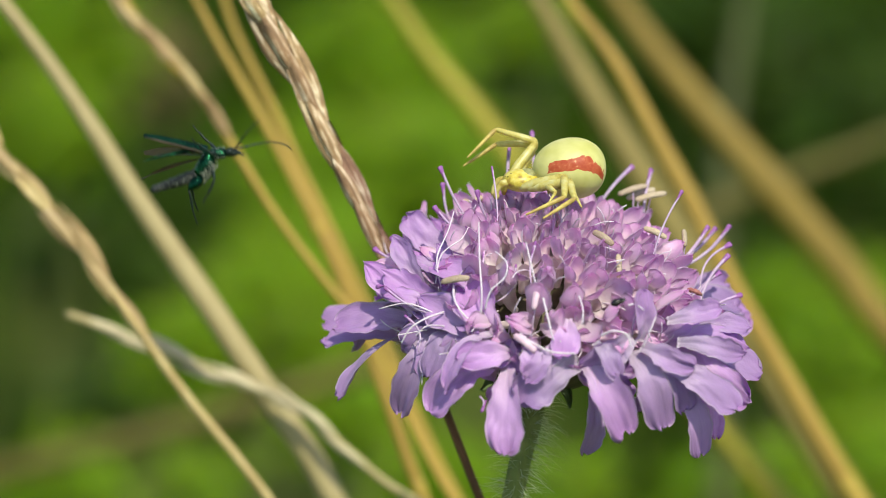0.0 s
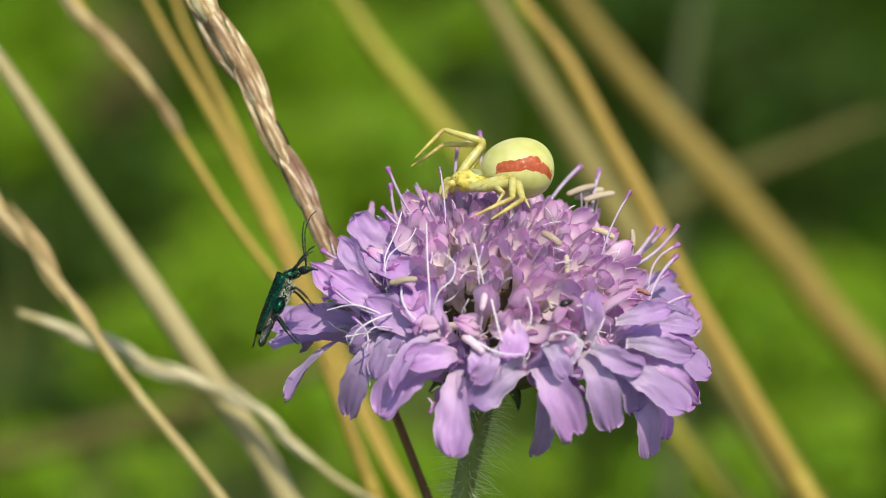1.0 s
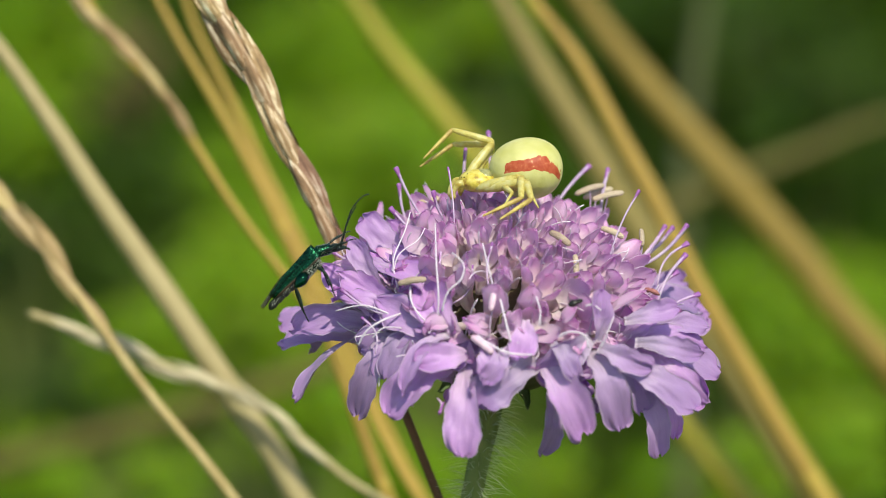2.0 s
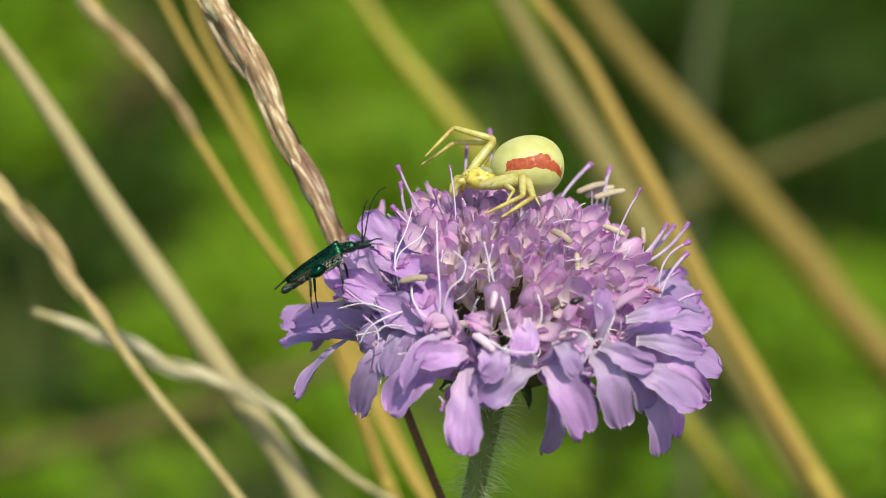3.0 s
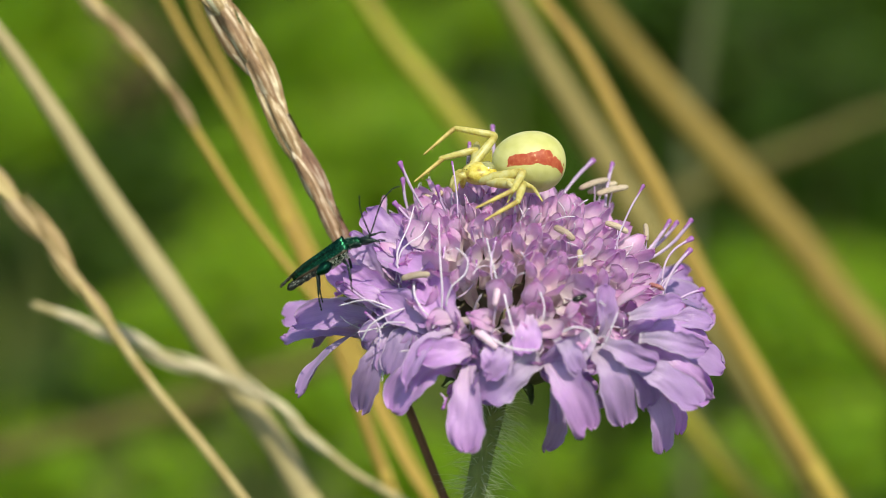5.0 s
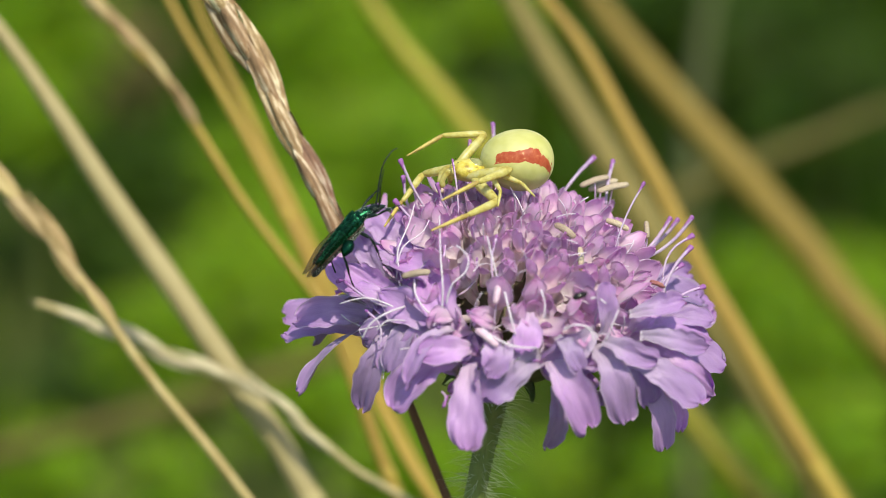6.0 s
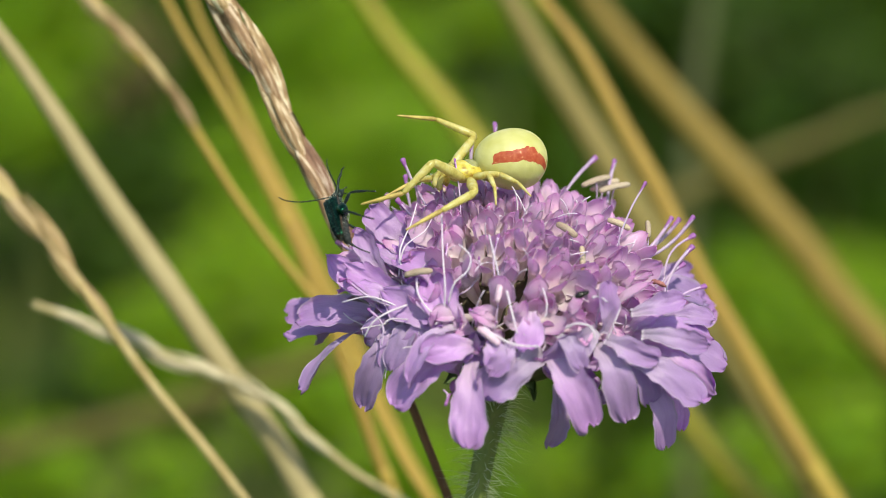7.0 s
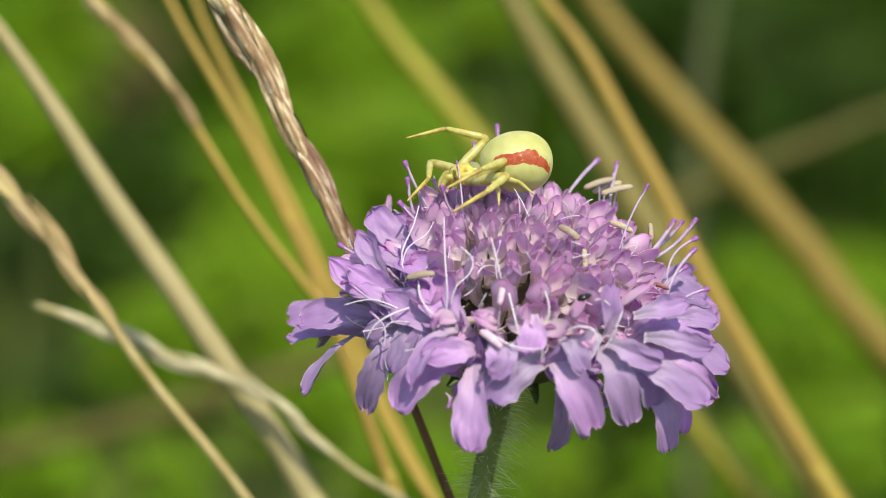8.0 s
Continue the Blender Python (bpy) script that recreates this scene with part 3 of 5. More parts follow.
    stalk([at(15.35, 39.80, 170), at(19.71, 33.69, 170), at(24.15, 27.59, 170), at(31.78, 18.41, 170), at(39.43, 9.86, 170), at(44.78, 3.75, 170), at(50.12, -2.37, 170), at(53.18, -6.80, 170), at(62.36, -17.11, 170)], 2.37, BRONZE_STRAW, "thick bronze straw stalk far behind the flower")
    stalk([at(77.65, 23.24, 290), at(71.37, 21.22, 290), at(64.31, 18.02, 290), at(54.65, 14.23, 290), at(40.17, 8.06, 290), at(11.20, -6.40, 290), at(-21.62, -20.15, 290), at(-56.39, -30.82, 290), at(-81.50, -37.46, 290)], 2.02, BROWN_STRAW, "brown grass stem slanting far behind the flower")
    stalk([at(48.78, 53.06, 310), at(47.25, 44.07, 310), at(45.48, 33.07, 310), at(43.95, 20.09, 310), at(42.89, 2.10, 310), at(43.06, -15.88, 310)], 2.00, DULL_STEM, "grey-green upright stem far behind the flower")


# ---- scabious flower ----
CENTRE = at(4.59, -7.13, 0)
AXIS = turn(0.13, 0.93, -0.34)
DOME_WIDE, DOME_HIGH = 12.5 * MM, 11.5 * MM


def sway_motion():
    for name, rows in (("flower", FLOWER_SWAY), ("ear", EAR_SWAY), ("pollen_beetle", FLOWER_SWAY)):
        home = place_of(SWAYING[name])
        walk(SWAYING[name], [(t, sway(t, rows) @ home) for t in BREEZE_TIMES])


def build_flower():
    rng = random.Random(11)
    foot = Vector((at(0.77, -26.75, 0).x - 0.012, 0.02, 0))
    flower = SWAYING["flower"] = thing("scabious_flower", foot, "lilac scabious flower head on a hairy green stem", "flower")
    bm = bmesh.new()
    path = curve_points(ease_to([CENTRE - AXIS * 0.002, at(3.90, -13.20, -2), at(2.94, -17.00, -3.5), at(2.14, -20.90, -3.5), at(1.33, -25.60, -3)], foot - Vector((0, 0, 0.01))), 8)
    n = len(path)
    sweep(bm, path, [(0.95 - 0.06 * math.sin(i / n * 3.1)) * MM for i in range(n)], 14)
    stem = part("stem", bm, STEM, flower, "hairy green stem")
    # hairs
    verts, faces = [], []
    for _ in range(720):
        i = rng.randrange(2, 34)
        p = path[i].lerp(path[i + 1], rng.random())
        way = (path[i + 1] - path[i]).normalized()
        out = (Matrix.Rotation(rng.uniform(0, 6.283), 3, way) @ way.orthogonal()).normalized()
        length = rng.uniform(0.8, 3.2) * MM
        a, b = p + out * 0.85 * MM, p + out * (0.9 * MM + length) - way * length * rng.uniform(-0.4, 0.3) + Vector((0, 0, -0.15 * length))
        mid = (a + b) / 2 + Vector((0, 0, 0.08 * length))
        w = way.cross(out).normalized() * 0.027 * MM
        o = len(verts)
        verts += [a - w, a + w, a + way * 0.03 * MM, mid - w * 0.7, mid + w * 0.7, mid + way * 0.02 * MM, b]
        faces += [(o, o + 1, o + 4, o + 3), (o + 1, o + 2, o + 5, o + 4), (o + 2, o, o + 3, o + 5), (o + 3, o + 4, o + 6), (o + 4, o + 5, o + 6), (o + 5, o + 3, o + 6)]
    me = bpy.data.meshes.new("stem_hairs")
    me.from_pydata([tuple(v - PLACES[stem.name].translation) for v in verts], [], faces)
    me.materials.append(HAIR)
    hairs = new("stem_hairs", me)
    hairs.parent = stem
    tagged(hairs, "fine pale hairs", kind="stuff")
    # receptacle, coloured dark for the shade between the florets
    bm = bmesh.new()
    m = bone(CENTRE + AXIS * 1.0 * MM, CENTRE + AXIS)
    loft(bm, egg(11.0, 14.0, 14.0, 13, 0.5), 18)
    part("receptacle", bm, CORE, flower, "green receptacle, shade of the floret gaps put into its colour", m)
    # bracts beneath
    flat = AXIS.orthogonal().normalized()
    for k in range(10):
        out = Matrix.Rotation(2 * math.pi * k / 10, 3, AXIS) @ flat
        p = CENTRE - AXIS * 2.2 * MM + out * 2 * MM
        part("bract", petal_mesh(4.6, 1.8, arch=0.1, claw=0.8, point=1.4, widest=0.4, seed=k, thick=0.15), BRACT, flower, m=bone(p, p + out - AXIS * 0.25, AXIS))

    def petal(base, tip, width, arch=0.12, cup=0.08, roll=0.0, seed=None, front=0.5, mat=PETAL, **more):
        petal.count += 1
        axis = tip - base
        outward = ((base + tip) / 2 - (CENTRE - AXIS * 0.004)).normalized() + turn(0, 0.3, -1) * front
        m = bone(base, tip, Matrix.Rotation(radians(roll), 3, axis.normalized()) @ outward)
        shape = random.Random(petal.count * 7 + 3)
        more.setdefault("sway", shape.uniform(-0.14, 0.14))
        more.setdefault("crease", shape.uniform(0.03, 0.14))
        more.setdefault("twist", shape.uniform(-0.35, 0.35))
        more.setdefault("curl", shape.uniform(0.05, 0.30))
        more.setdefault("claw", shape.uniform(0.32, 0.5))
        more.setdefault("crumple", shape.uniform(0.06, 0.15))
        cup *= shape.uniform(0.2, 2.2)
        bm = petal_mesh(axis.length / MM, width * shape.uniform(0.98, 1.12), arch * shape.uniform(0.8, 1.8), cup, seed=petal.count if seed is None else seed, nu=17, nv=25, wave=0.035, **more)
        return part("petal", bm, mat, flower, m=m)

    petal.count = 0
    east0 = AXIS.cross(turn(0, 0, 1)).normalized()
    north0 = AXIS.cross(east0)
    petal(at(-5.47, -6.32, -4), at(-12.60, -5.71, -4), 3.0, 0.10, roll=8)
    petal(at(-6.37, -7.08, -2), at(-13.83, -6.87, -1), 3.0, 0.10)
    petal(at(-6.48, -5.76, 3), at(-14.03, -5.17, 3), 2.8, 0.08)
    petal(at(-6.82, -7.06, -3), at(-12.42, -11.38, -6), 2.0, 0.14, roll=25)
    petal(at(-4.86, -6.72, -7), at(-7.60, -12.75, -9), 2.2, 0.25, roll=-35)
    petal(at(-4.37, -6.23, -8), at(-5.36, -9.88, -10), 1.9, 0.15)
    petal(at(0.28, -6.83, -12), at(-4.28, -10.15, -14), 1.8, 0.12, roll=20)
    petal(at(0.74, -9.16, -11), at(-4.61, -12.38, -13), 3.6, 0.14, roll=10)
    petal(at(1.88, -8.28, -12.5), at(-1.77, -9.02, -15), 2.2, 0.15)
    petal(at(1.74, -8.76, -12), at(1.22, -15.88, -15.5), 3.0, 0.12, claw=0.35, widest=0.8, sway=0.0, twist=0.1)
    petal(at(1.29, -7.32, -11), at(-2.12, -2.71, -11), 3.2, 0.12, roll=-20)
    petal(at(-1.11, -6.91, -9), at(-5.98, -4.82, -9), 2.4, 0.15)
    petal(at(-0.65, -6.19, -10), at(-3.86, -9.16, -11), 2.4, 0.18)
    petal(at(7.35, -8.72, -13), at(2.45, -11.74, -15), 3.4, 0.14, roll=-10)
    petal(at(6.43, -5.43, -13.5), at(6.47, -8.19, -15.5), 2.5, 0.12)
    petal(at(11.71, -6.91, -12.5), at(7.81, -9.31, -14.5), 2.7, 0.16, roll=-8)
    petal(at(7.96, -8.88, -12.5), at(11.15, -13.87, -15), 2.8, 0.18, roll=12)
    petal(at(8.59, -11.50, -10), at(8.39, -16.50, -10.5), 1.8, 0.16)
    petal(at(11.60, -8.21, -12), at(14.38, -13.52, -14), 2.9, 0.16, roll=10)
    petal(at(13.62, -8.24, -11), at(16.20, -12.54, -12.5), 3.0, 0.12)
    petal(at(15.64, -10.59, -9.5), at(17.62, -16.20, -11), 2.2, 0.18, roll=14)
    petal(at(13.90, -8.90, -11.5), at(20.24, -12.30, -13.5), 2.7, 0.16, roll=14)
    petal(at(15.40, -7.40, -12), at(20.60, -7.60, -13), 1.9, 0.12)
    petal(at(12.40, -7.70, -13), at(16.10, -9.50, -14.5), 2.0, 0.14, roll=10)
    petal(at(14.60, -5.60, -11), at(18.90, -4.90, -12), 1.7, 0.10, roll=-8)
    petal(at(16.80, -6.40, -8), at(21.40, -6.10, -9), 2.0, 0.12)
    petal(at(8.60, -7.40, -14), at(10.60, -9.50, -15.5), 1.7, 0.12)
    petal(at(5.20, -7.60, -14), at(3.40, -10.40, -15.5), 1.7, 0.14)
    petal(at(15.16, -8.33, -8), at(22.14, -11.40, -8), 2.7, 0.15, roll=14)
    petal(at(16.27, -7.95, -5), at(23.04, -8.98, -5), 2.8, 0.12, roll=14)
    petal(at(14.70, -7.63, -8), at(20.69, -7.34, -10), 2.5, 0.16)
    petal(at(17.16, -7.18, 2), at(22.63, -5.17, 3), 2.8, 0.08)
    petal(at(16.27, -10.30, -5), at(18.02, -13.72, -7), 1.6, 0.16)
    petal(at(18.21, -10.81, -4), at(19.02, -15.18, -6), 1.4, 0.14, roll=30)
    petal(at(12.29, -7.29, -12), at(13.11, -3.23, -14), 1.9, 0.05, roll=10)
    petal(at(14.65, -6.91, -9), at(16.90, -4.80, -10), 2.0, 0.1)
    petal(at(3.24, -7.48, -13.5), at(3.80, -9.68, -15.5), 1.8, 0.15)
    petal(at(16.31, -3.83, 4), at(20.57, -1.91, 6), 2.4, 0.06)
    petal(at(-2.05, -6.47, -8), at(-8.90, -1.75, -7.5), 2.3, 0.06, roll=5, twist=0.1, point=2.2, blunt=0.18)
    petal(at(-5.20, -3.40, -7), at(-7.75, 1.45, -6.5), 1.8, 0.05, point=1.5, blunt=0.08, crease=0.16)
    petal(at(-5.60, -5.40, -6.5), at(-10.40, -0.95, -5.5), 2.1, 0.06, point=1.7, blunt=0.10, crease=0.15)
    petal(at(-4.40, -4.60, -8), at(-8.40, -3.40, -8.5), 1.6, 0.12, point=1.6, blunt=0.10)
    petal(at(-3.60, -2.60, -6), at(-6.30, -0.60, -7), 1.5, 0.10, roll=15, point=1.6, blunt=0.10)
    petal(at(0.51, -7.55, -11), at(-5.45, -3.37, -10), 2.9, 0.1, point=1.7, blunt=0.12)
    petal(at(-2.27, -6.07, -9), at(-5.34, -9.62, -11), 2.3, 0.15, roll=10)
    petal(at(-2.94, -1.61, -3), at(-6.80, 3.05, -2), 2.6, 0.0, cup=0.02, curl=0.02, front=2.0, point=4.5, widest=0.78, crumple=0.08, twist=0.0)
    petal(at(-1.87, -1.87, 0), at(-5.19, 2.55, 1), 1.9, 0.06, point=1.6, blunt=0.12)
    petal(at(-1.71, -0.67, -2), at(-3.80, 1.85, -2), 2.0, 0.1, point=1.8, blunt=0.15)
    petal(at(-1.97, -3.47, -6), at(-6.04, 0.05, -6), 2.3, 0.06, roll=12, point=2.2)
    petal(at(-1.68, -2.75, -7), at(-4.48, 0.42, -7), 1.8, 0.08, point=1.6, blunt=0.12)
    petal(at(-0.88, -3.89, -9), at(-3.75, -0.51, -9), 2.5, 0.2, cup=0.2)
    petal(at(-1.48, -4.82, -9), at(-4.64, -1.90, -8.5), 1.5, 0.08, point=1.5, blunt=0.1)
    petal(at(-3.05, -3.77, -1), at(-7.92, 0.24, -1), 2.2, 0.06)
    petal(at(-1.13, -2.78, -4), at(-4.42, -1.36, -5), 2.2, 0.15, roll=-25)
    petal(at(-0.66, -1.36, -5), at(-2.90, 0.75, -6), 2.0, 0.15, roll=20)
    petal(at(-2.99, -5.56, -7), at(-6.67, -7.37, -9), 2.6, 0.15, roll=-12)
    # the far half of the ring
    for k in range(16):
        a = radians(4 + 172 * k / 15)
        out = turn(math.cos(a), 0.12, math.sin(a))
        p = CENTRE + out * 9 * MM + AXIS * rng.uniform(0.5, 2.0) * MM
        q = CENTRE + out * rng.uniform(16.0, 18.5) * MM + AXIS * rng.uniform(-2.0, 1.5) * MM
        petal(p, q, rng.uniform(2.6, 3.4), 0.12, front=0.0, roll=rng.uniform(-15, 15))
    # small side lobes of the outer florets
    for k in range(46):
        a = radians(rng.uniform(0, 360))
        out = (east0 * math.cos(a) + north0 * math.sin(a)).normalized()
        p = CENTRE + out * rng.uniform(8.5, 11.5) * MM + AXIS * rng.uniform(-0.5, 2.5) * MM
        way = (out * rng.uniform(0.5, 1.0) + AXIS * rng.uniform(-0.7, 0.6) + out.cross(AXIS) * rng.uniform(-0.8, 0.8)).normalized()
        petal(p, p + way * rng.uniform(2.6, 4.6) * MM, rng.uniform(1.3, 2.1), 0.16, front=0.3, roll=rng.uniform(-30, 30))

    # narrow pale lobes that stand out of the dome's rim
    for k in range(64):
        a = radians(rng.uniform(0, 360))
        out = (east0 * math.cos(a) + north0 * math.sin(a)).normalized()
        p = CENTRE + out * rng.uniform(9.5, 11.8) * MM + AXIS * rng.uniform(1.0, 5.5) * MM
        way = (out * rng.uniform(0.6, 1.0) + AXIS * rng.uniform(0.0, 0.9) + out.cross(AXIS) * rng.uniform(-0.5, 0.5)).normalized()
        petal(p, p + way * rng.uniform(2.4, 4.0) * MM, rng.uniform(0.9, 1.4), 0.12, front=0.3, roll=rng.uniform(-40, 40), mat=LOBE, point=1.6, blunt=0.1, crease=0.15)

    # small central florets, each a pale tube with four cupped lobes
    lobes, tubes = [], []
    for s in range(6):
        bm = petal_mesh(1.9 + 0.18 * s, 1.42 + 0.16 * (s % 3), arch=-0.08, cup=0.22, curl=0.03, blunt=0.2, claw=0.5, point=2.0, widest=0.55, seed=40 + s, wave=0.02, thick=0.10, nu=9, nv=11, crumple=0.04)
        me = bpy.data.meshes.new("lobe")
        bm.to_mesh(me)
        bm.free()
        me.shade_smooth()
        me.materials.append(LOBE)
        lobes.append(me)
    for s in range(3):
        bm = bmesh.new()
        sweep(bm, [Vector((x * MM, 0, 0.15 * MM * math.sin(x + s))) for x in (-5, -3, -1.5, -0.5, 0)], [0.32 * MM, 0.36 * MM, 0.45 * MM, 0.62 * MM, 0.72 * MM], 8, cap=False)
        me = bpy.data.meshes.new("floret")
        bm.to_mesh(me)
        bm.free()
        me.shade_smooth()
        me.materials.append(TUBE)
        tubes.append(me)
    count = 152
    gap = at(2.48, -5.27, -12)
    west = at(-3.23, -1.36, -6)
    east = AXIS.cross(turn(0, 0, 1)).normalized()
    north = AXIS.cross(east)
    for k in range(count):
        t = (k + 0.5) / count
        theta = math.acos(1 - t * 0.84)
        phi = k * 2.39996 + rng.gauss(0, 0.07)
        ring = east * math.cos(phi) + north * math.sin(phi)
        wide, high = DOME_WIDE * rng.uniform(0.93, 1.03), DOME_HIGH * rng.uniform(0.94, 1.02)
        p = CENTRE + ring * (wide * math.sin(theta)) + AXIS * (high * math.cos(theta) ** 0.72)
        out = (ring * math.sin(theta) * 0.95 + AXIS * (math.cos(theta) + 0.18)).normalized()
        out = (out + Vector((rng.gauss(0, 0.1), rng.gauss(0, 0.1), rng.gauss(0, 0.1)))).normalized()
        to_gap = (p - gap).length / MM
        if theta > 0.62 and (p - west).dot(turn(1, 0, 0)) < rng.gauss(0, 0.4) * MM and (p - west).dot(turn(0, 0, 1)) < 7 * MM:
            continue
        if to_gap < 1.2:
            continue
        shut = to_gap < 4.6
        grow = 0.85 + 0.45 * math.sin(theta) ** 2
        p = p - out * 1.3 * MM
        m = bone(p, p + out, AXIS if theta > 0.3 else east)
        floret = part("floret", rng.choice(tubes), TUBE, flower, m=m)
        spin = rng.uniform(0, 6.28)
        for q in range(4):
            open_up = radians(-12) if shut else radians(rng.gauss(40, 14) if theta > 0.75 else rng.gauss(20, 8))
            big = grow * (1.0 if theta < 0.9 else rng.uniform(0.75, 1.15)) * rng.uniform(0.85, 1.15)
            lm = m @ Matrix.Rotation(spin + q * 1.5708, 4, "X") @ Matrix.Translation((-0.1 * MM, 0, 0.62 * MM)) @ Matrix.Rotation(-open_up, 4, "Y") @ Matrix.Rotation(math.pi, 4, "X") @ Matrix.Scale(big, 4)
            part("lobe", rng.choice(lobes), LOBE, floret, m=lm)

    # styles with a knobbed stigma, and stamens with a long anther
    def style(foot, top, bend=0.6, thick=0.11, knob=0.27):
        bm = bmesh.new()
        side = (top - foot).cross(turn(0, 0, 1)).normalized() * bend * MM
        pts = curve_points([foot, (foot * 2 + top) / 3 + side, (foot + top * 2) / 3 + side, top], 4)
        n = len(pts)
        sweep(bm, pts, [thick * MM * (0.8 + 0.5 * i / n) for i in range(n)], 7)
        st = part("style", bm, STYLE, flower)
        way = (pts[-1] - pts[-2]).normalized()
        bm = bmesh.new()
        sweep(bm, [top - way * 0.9 * MM, top - way * 0.4 * MM, top - way * 0.05 * MM, top + way * 0.22 * MM, top + way * 0.32 * MM], [thick * 1.25 * MM, thick * 1.5 * MM, knob * 0.85 * MM, knob * 1.0 * MM, knob * 0.55 * MM], 9, 0.7)
        part("stigma", bm, STIGMA, st, "magenta knob")

    def thread(points, thick):
        bm = bmesh.new()
        pts = curve_points(points, 6)
        n = len(pts)
        sweep(bm, pts, [0.78 * thick * MM * (1.0 - 0.4 * i / n) for i in range(n)], 7)
        part("filament", bm, FILAMENT, flower)

    def stamen(foot, a, b, width=0.3, mat=ANTHER, label="cream anther"):
        bm = bmesh.new()
        mid = (a + b) / 2
        pts = curve_points([foot, foot.lerp(mid, 0.55) + AXIS * 0.5 * MM, mid], 5)
        sweep(bm, pts, 0.06 * MM, 6)
        st = part("stamen", bm, STYLE, flower)
        bm = bmesh.new()
        bow = AXIS * 0.12 * MM
        line = curve_points([a, mid + bow, b], 5)
        n = len(line) - 1
        sweep(bm, line, [width * MM * (0.45 + 0.55 * math.sin(math.pi * i / n) ** 0.4) for i in range(n + 1)], 8, 0.8)
        part("anther", bm, mat, st, label)

    style(at(-0.90, 1.47, -2), at(-4.03, 6.87, -3), 0.2)
    style(at(-2.82, 1.48, 0), at(-3.88, 5.55, 0), 0.2)
    style(at(-1.60, 0.99, -5), at(-4.40, 3.51, -6), 0.15)
    style(at(0.75, 1.93, -4), at(-0.94, 4.84, -5), 0.3)
    style(at(1.62, 2.91, -1), at(1.72, 8.57, 0), 0.1, 0.13, 0.2)
    style(at(4.27, 5.39, 4), at(3.75, 10.18, 5), 0.1, 0.13, 0.26)
    style(at(0.75, 1.91, -7), at(0.28, 6.79, -6), -0.1, 0.07, 0.12)
    style(at(9.75, 4.42, 4), at(12.36, 7.38, 6), 0.1, 0.14)
    style(at(13.30, 3.42, 2), at(13.98, 6.99, 4), 0.1, 0.14)
    style(at(13.63, -0.42, -6), at(16.03, 4.94, -5), 0.2, 0.08, 0.2)
    style(at(16.08, -1.39, 0), at(20.46, 2.16, 1), -0.4, 0.14)
    style(at(16.19, -0.92, 2), at(19.39, 1.98, 3), -0.2, 0.14)
    style(at(15.60, -1.39, 0), at(18.63, 2.07, 1), -0.2, 0.14)
    style(at(17.93, -2.81, -1), at(20.39, 0.67, 0), 0.6, 0.09)
    style(at(17.87, -4.23, -2), at(20.22, -0.33, -1), 0.3, 0.13)
    style(at(17.33, -5.64, -3), at(19.46, -1.76, -1), 0.6, 0.10)
    style(at(17.81, -5.64, -3), at(21.27, -3.58, -1), 0.3, 0.10)
    style(at(18.42, -9.26, -8), at(20.11, -7.74, -9), 0.3, 0.10)
    style(at(-5.87, -1.85, -3), at(-9.46, 0.05, -2), 0.1, 0.1)
    style(at(-6.11, -1.37, -3), at(-9.02, -2.98, -8), 0.4, 0.08)
    style(at(-4.94, 0.05, -2), at(-8.06, 1.00, -1), 0.3, 0.1)
    style(at(-0.41, -5.48, -11), at(-0.37, 0.05, -9), 0.15, 0.09, 0.12)
    style(at(0.28, -4.34, -10), at(2.22, -1.34, -10), -0.6, 0.09, 0.12)
    style(at(-3.91, -3.67, -8), at(-2.99, 0.05, -7), -0.3, 0.08, 0.12)
    style(at(3.50, -2.71, -11), at(3.77, 0.51, -11), 0.2, 0.09, 0.12)
    style(at(-5.71, -8.24, -11), at(-6.65, -5.50, -10), -0.5, 0.09, 0.14)
    style(at(-0.64, -11.83, -13), at(-0.41, -12.79, -14), 0.2, 0.10, 0.2)
    style(at(3.00, -7.24, -14), at(1.64, -5.42, -14), -0.3, 0.12, 0.14)
    style(at(11.74, -6.83, -12), at(12.61, -4.52, -13), 0.3, 0.08, 0.12)
    style(at(13.34, -7.29, -12), at(12.97, -4.75, -13), 0.2, 0.07, 0.12)
    style(at(-3.01, -1.36, -5), at(-6.75, -1.36, -6), 0.3, 0.09, 0.16)
    stamen(at(-1.12, -1.35, -8), at(-3.86, -2.58, -11), at(-1.56, -2.20, -11.5), 0.32)
    stamen(at(0.77, 1.96, 0), at(-2.35, 4.12, 0), at(0.05, 4.61, 1))
    stamen(at(12.38, 1.98, 3), at(11.13, 4.96, 2), at(13.59, 5.76, 3))
    stamen(at(13.35, 1.98, 3), at(12.53, 4.47, 1), at(15.23, 5.11, 2))
    stamen(at(12.38, 1.98, 3), at(11.90, 4.64, 3), at(14.36, 5.48, 4))
    stamen(at(13.97, -0.90, -4), at(13.02, 2.03, -4), at(14.91, 1.23, -4))
    stamen(at(10.05, -0.42, -8), at(8.65, 1.67, -8), at(10.24, 0.60, -9), 0.34)
    stamen(at(10.94, -3.66, -9), at(10.66, -0.19, -9), at(10.73, -2.17, -9.5))
    stamen(at(16.44, -1.38, -2), at(16.49, 1.95, -2), at(16.56, 0.52, -2.5), 0.26)
    stamen(at(3.47, -7.26, -13), at(4.02, -2.69, -13), at(3.64, -4.73, -14), 0.36, PINK, "pale pink anther")
    stamen(at(4.37, -8.15, -14), at(2.09, -6.77, -14.5), at(3.81, -8.12, -15), 0.36, PINK, "pale pink anther")
    style(at(-4.11, -5.31, -10), at(-8.33, -3.19, -9.5), 0.3, 0.10, 0.2)
